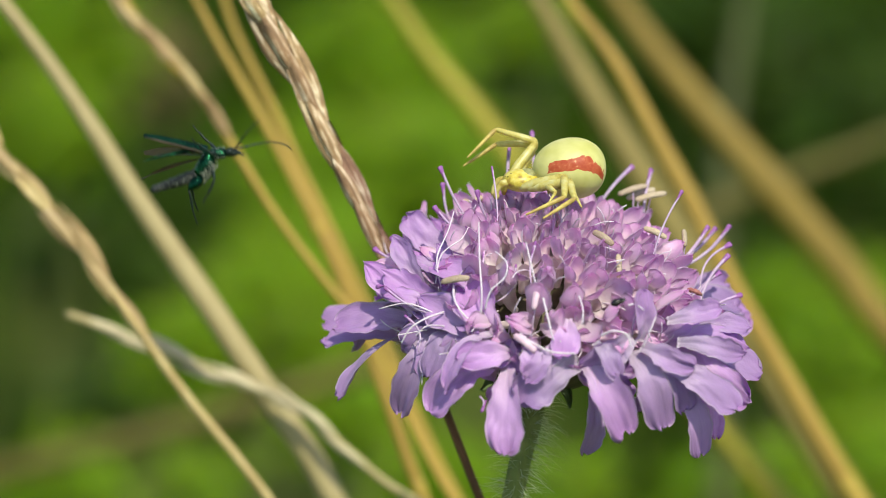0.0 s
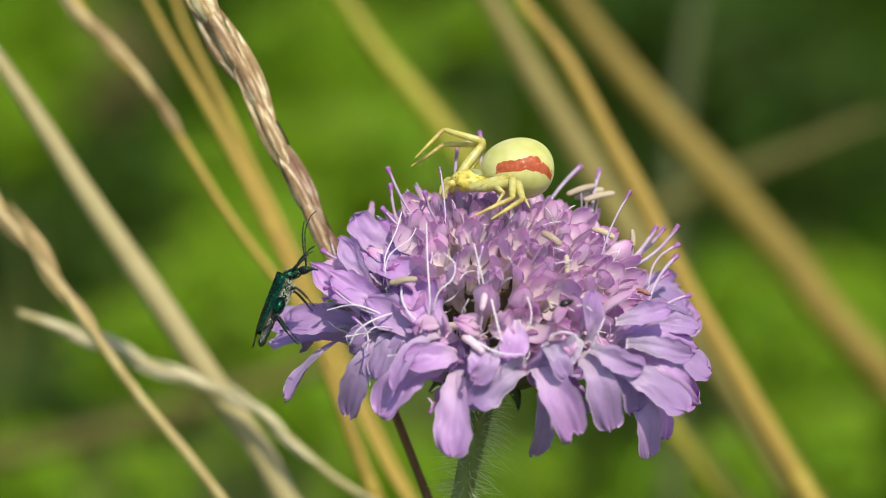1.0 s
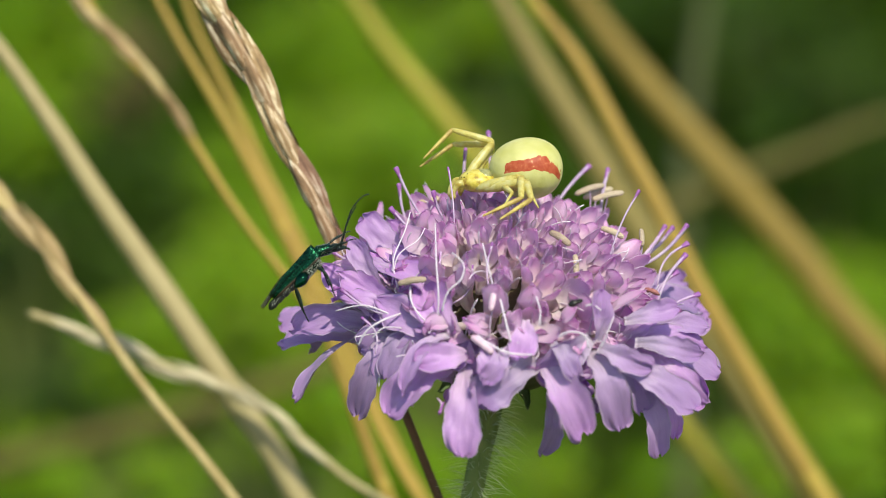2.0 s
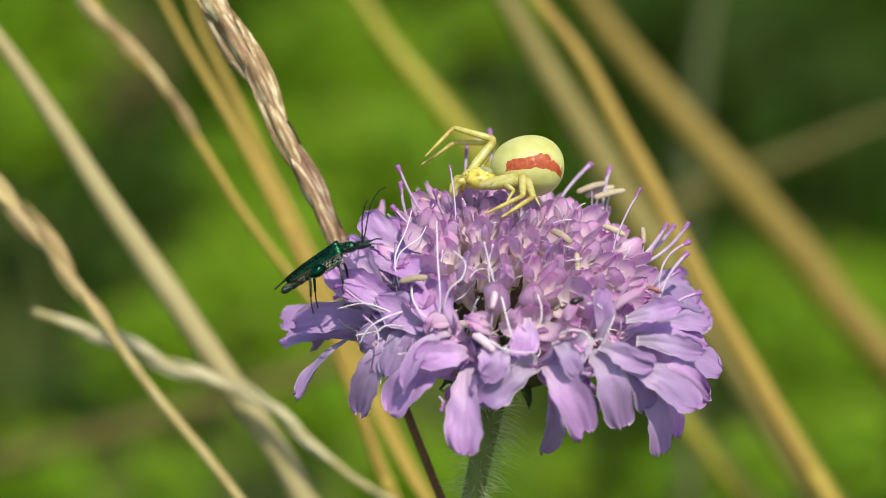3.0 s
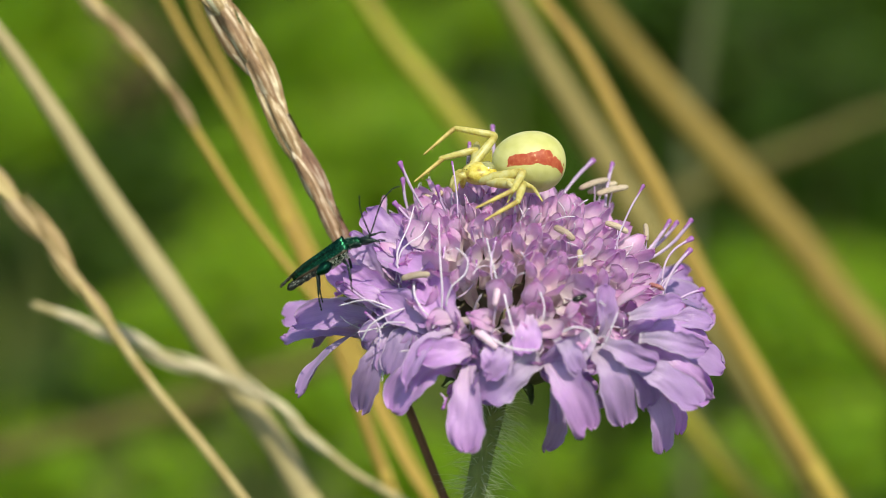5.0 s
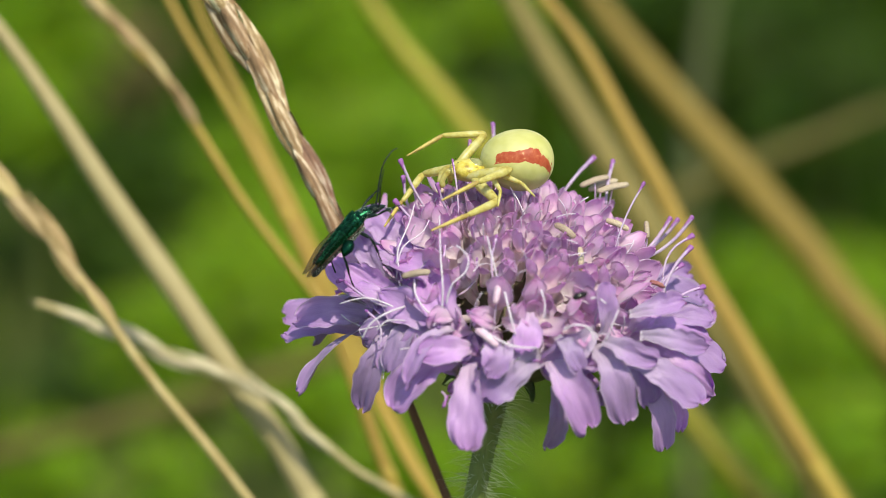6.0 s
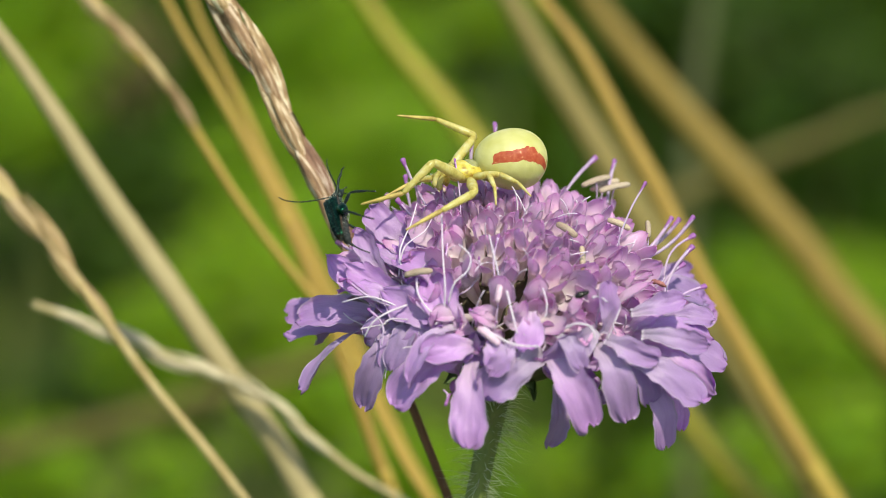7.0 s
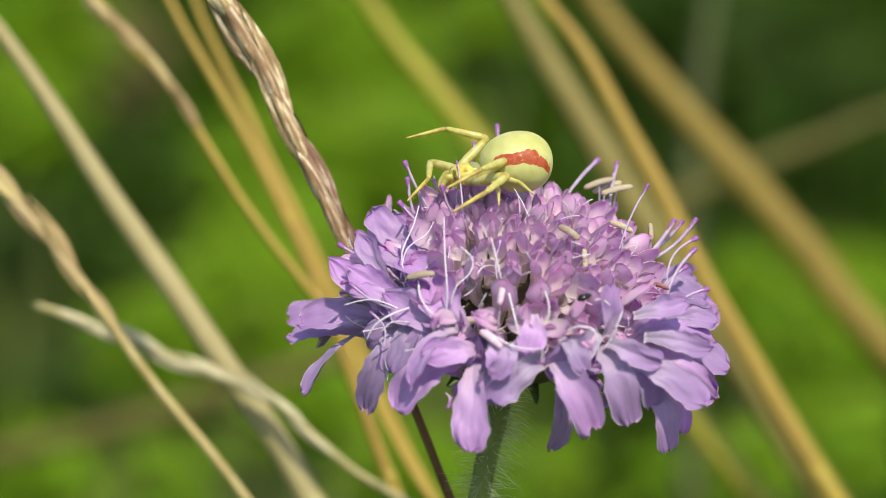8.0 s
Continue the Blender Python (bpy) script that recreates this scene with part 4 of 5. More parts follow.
    thread([at(-3.64, -5.02, -10.5), at(-5.14, -5.56, -11.5), at(-6.38, -6.38, -11.5), at(-7.09, -7.59, -11)], 0.13)
    thread([at(-4.34, -5.17, -10), at(-6.65, -4.34, -10), at(-8.98, -4.81, -9.5)], 0.10)
    thread([at(-3.59, -6.17, -11), at(-5.00, -6.14, -12), at(-5.91, -6.92, -12)], 0.09)
    thread([at(-2.86, -2.81, -10.5), at(-2.76, -4.00, -11.5), at(-2.11, -5.08, -12.2), at(-1.01, -6.09, -12.5)], 0.14)
    thread([at(-3.89, -2.97, -9), at(-4.26, -0.65, -9), at(-3.35, 1.67, -8), at(-2.89, 3.31, -7)], 0.10)
    thread([at(-4.36, -2.74, -8.5), at(-3.90, -0.33, -8.5), at(-2.28, 0.98, -8), at(-1.68, 2.00, -7.5)], 0.09)
    thread([at(-0.64, -5.46, -12), at(-0.55, -3.61, -12.5), at(-0.73, -0.87, -12), at(-0.83, 2.36, -9.5)], 0.12)
    thread([at(-0.27, -4.76, -12.5), at(0.18, -3.24, -13), at(1.28, -2.15, -13), at(1.46, -0.96, -12.5), at(0.55, -0.05, -12)], 0.11)
    thread([at(3.84, -2.69, -13), at(3.38, -0.87, -13), at(3.02, 0.73, -12.5)], 0.11)
    thread([at(4.38, -3.60, -13.5), at(4.81, -5.41, -14.5), at(5.26, -7.21, -15)], 0.13)
    thread([at(7.34, -3.60, -13.5), at(7.64, -4.73, -14.3), at(7.53, -5.85, -15)], 0.10)
    thread([at(9.13, -6.77, -14.5), at(10.02, -6.39, -15), at(11.15, -6.66, -15), at(11.52, -7.66, -15)], 0.14)
    thread([at(2.54, -6.68, -14.5), at(3.72, -7.48, -15), at(5.25, -8.11, -15.3), at(6.97, -8.20, -15.3)], 0.14)
    thread([at(11.29, -4.32, -14), at(11.88, -4.23, -14), at(12.56, -4.69, -14)], 0.11)
    thread([at(12.58, -7.70, -13.5), at(13.11, -6.33, -14), at(13.59, -5.20, -13.5)], 0.09)
    # a withered reddish anther
    bm = bmesh.new()
    sweep(bm, curve_points([at(16.47, -3.07, -8), at(16.99, -3.16, -8.5), at(17.63, -3.49, -8)], 4), [0.10 * MM, 0.2 * MM, 0.24 * MM, 0.16 * MM, 0.22 * MM, 0.2 * MM, 0.22 * MM, 0.14 * MM, 0.08 * MM], 7)
    part("withered_anther", bm, WITHERED, flower, "reddish withered anther")
    # bare filaments arching out of the dome and between the outer petals
    for k in range(210):
        a = rng.uniform(0, 6.283)
        ring = east * math.cos(a) + north * math.sin(a)
        lift = rng.uniform(0.15, 1.45) if k < 100 else rng.uniform(1.1, 1.6)
        root = CENTRE + ring * (DOME_WIDE * 0.86 * math.sin(lift)) + AXIS * (DOME_HIGH * 0.86 * math.cos(lift))
        out = (ring * math.sin(lift) + AXIS * math.cos(lift) * 0.9 + Vector((rng.gauss(0, 0.25), rng.gauss(0, 0.25), rng.gauss(0, 0.25)))).normalized()
        length = (rng.uniform(2.2, 3.6) if k < 100 else rng.uniform(2.8, 5.2)) * MM
        side = out.cross(Vector((rng.gauss(0, 1), rng.gauss(0, 1), rng.gauss(0, 1)))).normalized()
        bow = rng.uniform(0.15, 0.6)
        bm = bmesh.new()
        sweep(bm, curve_points([root, root + out * length * 0.45 + side * length * bow * 0.4, root + out * length * 0.85 + side * length * bow, root + out * length + side * length * bow * 1.5], 4), [0.066 * MM] * 6 + [0.054 * MM] * 6 + [0.03 * MM], 6)
        part("filament", bm, FILAMENT, flower)


# ---- crab spider ----
def spider_materials():
    m, tree, b = material("yellow_abdomen", 0.5)
    b.inputs["Specular IOR Level"].default_value = 0.3
    b.inputs["Subsurface Weight"].default_value = 0.12
    b.inputs["Subsurface Radius"].default_value = (1.0, 0.9, 0.3)
    b.inputs["Subsurface Scale"].default_value = 0.0008
    coord = tree.nodes.new("ShaderNodeTexCoord").outputs["Object"]
    fine = node(tree, "ShaderNodeTexNoise", Scale=2600.0, Detail=3.0)
    wide = node(tree, "ShaderNodeTexNoise", Scale=500.0, Detail=2.0)
    tree.links.new(coord, fine.inputs["Vector"])
    tree.links.new(coord, wide.inputs["Vector"])
    yellow = ramp(tree, wide.outputs[0], [(0.3, (0.49, 0.47, 0.15)), (0.7, (0.64, 0.61, 0.28))])
    wrinkle = node(tree, "ShaderNodeTexNoise", Scale=1500.0, Detail=4.0)
    tree.links.new(coord, wrinkle.inputs["Vector"])
    pits = node(tree, "ShaderNodeTexVoronoi", Scale=900.0)
    tree.links.new(coord, pits.inputs["Vector"])
    yellow = blend(tree, 1.0, yellow, ramp(tree, pits.outputs["Distance"], [(0.04, (0.55, 0.55, 0.4)), (0.09, (1.0, 1.0, 1.0))]), "MULTIPLY")
    xyz = tree.nodes.new("ShaderNodeSeparateXYZ")
    tree.links.new(coord, xyz.inputs[0])
    along = maths(tree, "MULTIPLY", xyz.outputs[0], -1 / 0.00315)
    along = maths(tree, "ADD", along, maths(tree, "MULTIPLY", maths(tree, "SUBTRACT", fine.outputs[0], 0.5), 0.16))
    high = maths(tree, "MULTIPLY", xyz.outputs[2], 1 / 0.00265)
    high = maths(tree, "ADD", high, maths(tree, "MULTIPLY", maths(tree, "SUBTRACT", wide.outputs[0], 0.5), 0.35))
    high = maths(tree, "ADD", high, maths(tree, "MULTIPLY", maths(tree, "SUBTRACT", fine.outputs[0], 0.5), 0.16))
    # the band arches: a slow rise from the front, a steep drop behind
    off = maths(tree, "SUBTRACT", along, 0.16)
    ahead, behind = maths(tree, "MINIMUM", off, 0.0), maths(tree, "MAXIMUM", off, 0.0)
    middle = maths(tree, "SUBTRACT", 0.36, maths(tree, "MULTIPLY", maths(tree, "MULTIPLY", ahead, ahead), 0.34))
    middle = maths(tree, "SUBTRACT", middle, maths(tree, "MULTIPLY", maths(tree, "MULTIPLY", behind, behind), 1.05))
    half = maths(tree, "SUBTRACT", 0.215, maths(tree, "MULTIPLY", maths(tree, "ABSOLUTE", maths(tree, "SUBTRACT", along, 0.2)), 0.06))
    gap = maths(tree, "SUBTRACT", half, maths(tree, "ABSOLUTE", maths(tree, "SUBTRACT", high, middle)))
    front = maths(tree, "ADD", along, 0.66)
    inside = maths(tree, "MINIMUM", gap, maths(tree, "MINIMUM", front, maths(tree, "SUBTRACT", 0.84, along)))
    mask = maths(tree, "GREATER_THAN", inside, 0.0)
    red = ramp(tree, fine.outputs[0], [(0.40, (0.38, 0.06, 0.025)), (0.62, (0.46, 0.11, 0.05)), (0.70, (0.58, 0.30, 0.16))])
    tree.links.new(blend(tree, mask, yellow, red), b.inputs["Base Color"])
    bumped = node(tree, "ShaderNodeBump", Strength=0.5, Distance=0.00012)
    tree.links.new(wrinkle.outputs[0], bumped.inputs["Height"])
    tree.links.new(bumped.outputs[0], b.inputs["Normal"])
    body = mottled("yellow_green_carapace", [(0.26, 0.14, 0.025), (0.62, 0.50, 0.08), (0.70, 0.63, 0.22)], 1500, 0.4)
    leg = mottled("translucent_yellow_leg", [(0.50, 0.38, 0.075), (0.77, 0.68, 0.23), (0.83, 0.79, 0.42)], 1300, 0.30, sheer=0.38)
    claw = mottled("brown_leg_tip", [(0.26, 0.15, 0.04), (0.70, 0.57, 0.15)], 900, 0.5)
    eye = mottled("dark_eye", [(0.01, 0.01, 0.01), (0.03, 0.02, 0.02)], 900, 0.15)
    saddle = mottled("grey_green_saddle", [(0.17, 0.17, 0.055), (0.38, 0.37, 0.18)], 1500, 0.2)
    return m, body, leg, claw, eye, saddle


SPIDER_PARTS = {}
LEG_ROOTS = {"near_1": (4.3, 1.2, -1.5), "near_2": (3.8, 1.4, -1.5), "near_3": (3.5, 1.2, -1.3), "near_4": (3.0, 1.0, -1.2),
             "far_1": (4.9, -1.0, -1.0), "far_2": (4.3, -1.3, -1.1), "far_3": (3.5, -1.2, -1.3), "far_4": (3.0, -1.0, -1.2)}
LEG_LENGTHS = {"1": (4.0, 3.6, 3.6), "2": (3.9, 3.4, 3.5), "3": (1.9, 1.8, 1.9), "4": (2.1, 2.0, 1.9)}


def spider_pose(where, head, rise=0.0):
    """where: centre of the abdomen. head: degrees by which it faces the viewer. rise: degrees nose up."""
    forward = turn(-math.cos(radians(head)) * math.cos(radians(rise)), math.sin(radians(rise)), -math.sin(radians(head)))
    return bone(where, where + forward, turn(0, 0.97, -0.22))


def build_spider(home):
    abdomen_mat, body_mat, leg_mat, claw_mat, eye_mat, saddle_mat = spider_materials()
    spider = thing("crab_spider", home, "pale yellow crab spider with a rusty red side band", "spider")
    SPIDER_PARTS["spider"] = spider
    bm = bmesh.new()
    loft(bm, egg(6.15, 5.5, 5.15, 25, 0.46, -0.10), 32)
    part("abdomen", bm, abdomen_mat, spider, "round pale yellow abdomen with red band", home)
    bm = bmesh.new()
    loft(bm, [(x + 4.0, a * 1.05, b, -1.1 + c) for x, a, b, c in egg(3.2, 2.8, 1.9, 13, 0.40, 0.02)], 18)
    head = part("cephalothorax", bm, body_mat, spider, "yellow-green front body", home)
    bm = bmesh.new()
    loft(bm, [(x + 3.5, a, b, -0.62 + c) for x, a, b, c in egg(1.7, 2.0, 1.12, 11, 0.5)], 16)
    part("saddle", bm, saddle_mat, head, "grey-green glossy saddle", home)
    for dx, dy, dz, r in ((5.45, 0.35, -0.72, 0.055), (5.45, -0.35, -0.72, 0.055), (5.3, 0.72, -0.65, 0.06), (5.3, -0.72, -0.65, 0.06), (5.05, 0.75, -0.35, 0.05), (5.05, -0.75, -0.35, 0.05)):
        bm = bmesh.new()
        bmesh.ops.create_uvsphere(bm, u_segments=10, v_segments=6, radius=r * MM)
        part("eye", bm, eye_mat, head, m=home @ Matrix.Translation(Vector((dx, dy, dz)) * MM))
    for s in (1, -1):
        bm = bmesh.new()
        sweep(bm, curve_points([Vector(p) * MM for p in ((5.0, 0.5 * s, -1.3), (5.7, 0.7 * s, -1.2), (6.2, 0.7 * s, -1.9), (6.15, 0.6 * s, -2.6))], 4), [0.3 * MM] * 6 + [0.24 * MM] * 4 + [0.3 * MM, 0.24 * MM, 0.08 * MM], 9)
        part("palp", bm, leg_mat, spider, m=home)
        bm = bmesh.new()
        sweep(bm, [Vector(p) * MM for p in ((5.2, 0.28 * s, -1.2), (5.5, 0.28 * s, -1.7), (5.5, 0.2 * s, -2.3))], [0.36 * MM, 0.32 * MM, 0.12 * MM], 9)
        part("jaw", bm, body_mat, spider, m=home)
    for name, root in LEG_ROOTS.items():
        kind = name[-1]
        thick = (0.84 if name.startswith("near") else 0.74) if kind in "12" else 0.58
        shapes = (
            ("femur", [(0, 0.2), (0.08, 0.42), (0.35, 0.56), (0.7, 0.50), (0.93, 0.40), (1.0, 0.25)], leg_mat),
            ("tibia", [(-0.02, 0.2), (0.06, 0.40), (0.25, 0.42), (0.6, 0.36), (0.95, 0.28), (1.0, 0.18)], leg_mat),
            ("foot", [(-0.02, 0.14), (0.06, 0.26), (0.4, 0.22), (0.8, 0.14), (0.97, 0.10), (1.0, 0.03)], claw_mat if kind in "12" else leg_mat),
        )
        made = []
        for (part_name, profile, mat), length in zip(shapes, LEG_LENGTHS[kind]):
            bm = bmesh.new()
            loft(bm, [(x * length, r * thick, r * thick, 0) for x, r in profile], 10)
            if part_name == "foot" and kind in "12":
                for k in range(7):
                    x = (0.15 + 0.1 * k) * length
                    sweep(bm, [Vector((x, 0.05 * (-1) ** k, -0.12)) * MM, Vector((x + 0.2, 0.12 * (-1) ** k, -0.42)) * MM], [0.03 * MM, 0.008 * MM], 5)
            made.append(part("leg_" + part_name, bm, mat, spider, m=home @ Matrix.Translation(Vector(root) * MM)))
        SPIDER_PARTS[name] = made


def leg_rows(body_rows, keys, root, lengths):
    """Rows for the three pieces of a leg from the places of its two joints and tip."""
    out = [[], [], []]
    for t, a, b, c in keys:
        body = body_rows(t)
        inv = body.inverted()
        p = Vector(root) * MM
        for i, (goal, length) in enumerate(zip((a, b, c), lengths)):
            way = (inv @ goal - p)
            q = p + way.normalized() * length * MM
            out[i].append((t, bone(p, q, Vector((0.3, 0.1, 1)))))
            p = q
    return out


SPIDER_ROWS = [
    (0.0, at(6.75, 7.03, -4), 8, 0),
    (2.2, at(6.75, 7.03, -4), 8, 0),
    (4.5, at(6.74, 7.10, -4), 8, 0),
    (5.0, at(6.65, 7.10, -4), 8, 1),
    (5.8, at(5.67, 7.10, -4), 8, 3),
    (6.0, at(5.63, 7.05, -4), 8, 3),
    (6.5, at(5.45, 7.19, -4), 10, 2),
    (6.7, at(5.26, 6.96, -4), 10, 0),
    (6.8, at(5.05, 6.85, -4), 9, 0),
    (6.9, at(5.21, 6.83, -4), 11, 0),
    (7.0, at(4.91, 7.09, -4), 16, 0),
    (7.1, at(5.15, 7.00, -4), 16, 0),
    (7.5, at(5.11, 7.01, -4), 14, 0),
    (8.0, at(5.18, 7.06, -4), 6, 0),
]


def spider_at(t):
    for (ta, pa, ha, ra), (tb, pb, hb, rb) in zip(SPIDER_ROWS, SPIDER_ROWS[1:]):
        if ta <= t <= tb:
            s = (t - ta) / (tb - ta)
            return spider_pose(pa.lerp(pb, s), ha + (hb - ha) * s, ra + (rb - ra) * s)


def spider_motion():
    spider = SPIDER_PARTS["spider"]
    walk(spider, [(t, sway(t) @ spider_at(t)) for t in sorted({*BREEZE_TIMES, *(row[0] for row in SPIDER_ROWS)})])
    waiting = {
        "far_1": (at(3.99, 9.26, -2.2), at(0.62, 10.31, -2), at(-1.94, 7.77, -3)),
        "far_2": (at(3.81, 8.86, -1.4), at(0.52, 9.11, -1), at(-2.42, 7.03, -2)),
        "near_1": (at(7.05, 6.44, -7), at(6.20, 4.67, -9.5), at(3.41, 3.18, -10.5)),
        "near_2": (at(7.41, 6.01, -7.5), at(7.02, 4.43, -10), at(3.85, 2.34, -12)),
        "near_3": (at(6.56, 5.40, -8), at(6.06, 4.44, -9.5), at(4.05, 2.71, -11)),
        "near_4": (at(7.56, 5.28, -7), at(7.72, 4.47, -8), at(7.74, 3.48, -9)),
        "far_3": (at(5.55, 6.75, 0), at(5.81, 5.33, 1), at(5.11, 3.90, 2)),
        "far_4": (at(6.99, 6.27, 0), at(7.97, 5.33, 1), at(8.48, 3.90, 2)),
    }
    reaching = {
        "far_1": (at(2.56, 8.74, -2.2), at(-1.41, 9.11, -2), at(-3.89, 7.19, -3)),
        "far_2": (at(-1.73, 6.00, -1.5), at(-3.83, 3.71, -3), at(-5.70, 0.87, -6)),
        "near_1": (at(5.09, 6.23, -7), at(2.56, 5.22, -9), at(0.17, 4.00, -10)),
        "near_2": (at(3.83, 3.76, -8), at(0.26, 1.83, -11.5), at(-2.47, 0.68, -12)),
        "near_3": (at(4.44, 5.34, -7.5), at(4.64, 3.75, -9), at(3.89, 2.50, -10)),
        "near_4": (at(5.15, 5.68, -6.8), at(6.64, 4.79, -8), at(7.49, 3.48, -9)),
        "far_3": (at(4.11, 6.24, 0), at(4.38, 4.83, 1), at(3.68, 3.41, 2)),
        "far_4": (at(5.54, 6.01, 0), at(6.52, 5.08, 1), at(7.03, 3.66, 2)),
    }
    ready = {
        "far_1": (at(2.76, 8.63, -2.2), at(-1.10, 9.24, -2), at(-3.78, 6.99, -3)),
        "far_2": (at(0.32, 5.77, -1.5), at(-2.18, 5.92, -3), at(-3.93, 3.62, -6)),
        "near_1": (at(5.28, 6.51, -7), at(2.89, 5.73, -9), at(0.73, 4.51, -10)),
        "near_2": (at(4.90, 5.29, -8), at(2.78, 3.50, -11), at(0.58, 2.30, -12)),
    }
    lunge = {
        "far_1": (at(0.88, 8.95, -2.2), at(-1.25, 8.62, -2), at(-4.32, 6.24, -3)),
        "far_2": (at(0.41, 6.75, -1.5), at(-1.26, 5.77, -3), at(-2.91, 3.85, -5)),
        "near_1": (at(2.51, 7.82, -7), at(-0.85, 6.79, -9), at(-3.85, 5.76, -10)),
        "near_2": (at(2.49, 5.85, -8), at(-0.42, 4.00, -11), at(-3.26, 2.02, -12)),
    }
    struck = {
        "far_1": (at(1.99, 9.08, -2.2), at(-0.51, 10.13, -2), at(-3.68, 10.66, -3)),
        "far_2": (at(-0.75, 5.87, -2), at(-2.89, 5.35, -4), at(-6.64, 3.36, -6)),
        "near_1": (at(0.11, 5.85, -7), at(-2.92, 5.25, -9), at(-7.08, 3.32, -9)),
        "near_2": (at(1.71, 4.72, -8), at(-0.42, 2.92, -11), at(-2.94, 1.54, -12)),
        "near_3": (at(3.35, 5.74, -7.5), at(3.68, 4.23, -9), at(3.64, 2.84, -10)),
        "near_4": (at(4.21, 5.76, -6.8), at(5.65, 4.94, -8), at(6.63, 3.77, -9)),
    }
    settled = {
        "far_1": (at(2.33, 8.79, -2.2), at(-0.73, 9.54, -2), at(-4.12, 8.64, -3)),
        "far_2": (at(-1.19, 5.86, -2), at(-3.39, 3.61, -4), at(-4.77, 0.32, -7)),
        "near_1": (at(2.80, 6.46, -7), at(-0.55, 4.77, -9.5), at(-3.67, 3.20, -10)),
        "near_2": (at(3.24, 5.09, -8), at(0.12, 2.83, -11), at(-2.48, 1.54, -12)),
        "near_3": (at(3.62, 5.75, -7.5), at(4.00, 4.02, -9), at(3.57, 2.58, -10)),
        "near_4": (at(4.20, 5.82, -6.8), at(5.92, 5.10, -8), at(7.04, 3.71, -9)),
        "far_3": (at(3.81, 6.30, 0), at(4.08, 4.90, 1), at(3.39, 3.48, 2)),
        "far_4": (at(5.24, 6.07, 0), at(6.22, 5.15, 1), at(6.74, 3.73, 2)),
    }
    folded = {
        "far_1": (at(2.64, 8.85, -2.2), at(-0.47, 9.84, -2), at(-3.82, 9.09, -3)),
        "far_2": (at(-0.23, 6.58, -2), at(-2.12, 5.36, -4), at(-4.13, 3.46, -6)),
        "near_1": (at(4.58, 7.26, -7), at(2.44, 6.37, -9.5), at(-0.10, 5.00, -11)),
        "near_2": (at(4.46, 5.85, -8), at(2.18, 4.09, -11), at(-0.34, 2.66, -12)),
        "near_3": (at(3.87, 5.54, -7.5), at(4.02, 4.13, -9), at(3.67, 2.78, -10)),
        "near_4": (at(4.82, 5.78, -6.8), at(6.03, 5.07, -8), at(7.06, 3.81, -9)),
    }
    for name, root in LEG_ROOTS.items():
        story = [(0.0, waiting), (4.6, waiting), (5.7, reaching), (6.1, reaching), (6.5, ready), (6.75, ready), (6.9, lunge), (7.0, struck), (7.13, settled), (7.6, settled), (8.0, folded)]
        keys, last = [], None
        for t, stance in story:
            goals = stance.get(name, last)
            keys.append((t, *goals))
            last = goals
        for piece, rows in zip(SPIDER_PARTS[name], leg_rows(spider_at, keys, root, LEG_LENGTHS[name[-1]])):
            walk(piece, rows)

# ---- flower beetle ----
BEETLE_PARTS = {}
BM = 0.93 * MM
NECK, TIP, TAIL, WAIST = Vector((1.75, 0, 0.05)), Vector((4.5, 0, -0.24)), Vector((-4.75, 0, -0.40)), Vector((-0.3, 0, -0.1))


def bent(pivot, degrees):
    """A turn about a cross axis of the body: the head nods down, the tail lifts."""
    p = Matrix.Translation(pivot * BM)
    return p @ Matrix.Rotation(radians(degrees), 4, "Y") @ p.inverted()


def beetle_pose(head, tail, up, nod):
    """Stands the beetle between the tips of its head and tail, its back towards up, the head nodding by some degrees."""
    tip = NECK + Matrix.Rotation(radians(nod), 3, "Y") @ (TIP - NECK)
    chord, middle = tip - TAIL, (tip + TAIL) / 2
    tilt = Matrix.Rotation(math.atan2(chord.z, chord.x), 4, "Y")
    return bone((head + tail) / 2, head, up) @ tilt @ Matrix.Translation(-middle * BM)


def flight_pose(head, pitch):
    """Flying with the front body raised; head: the tip of the head."""
    c, s = math.cos(radians(pitch)), math.sin(radians(pitch))
    ahead, back = turn(c, s, -0.25), turn(-s, c, -0.30)
    neck = head + LEAN.to_3x3() @ Vector((-2.2, 0.2, -0.3)) * MM
    origin = neck - ahead * NECK.x * BM - back * 0.3 * BM
    return bone(origin, origin + ahead, back)


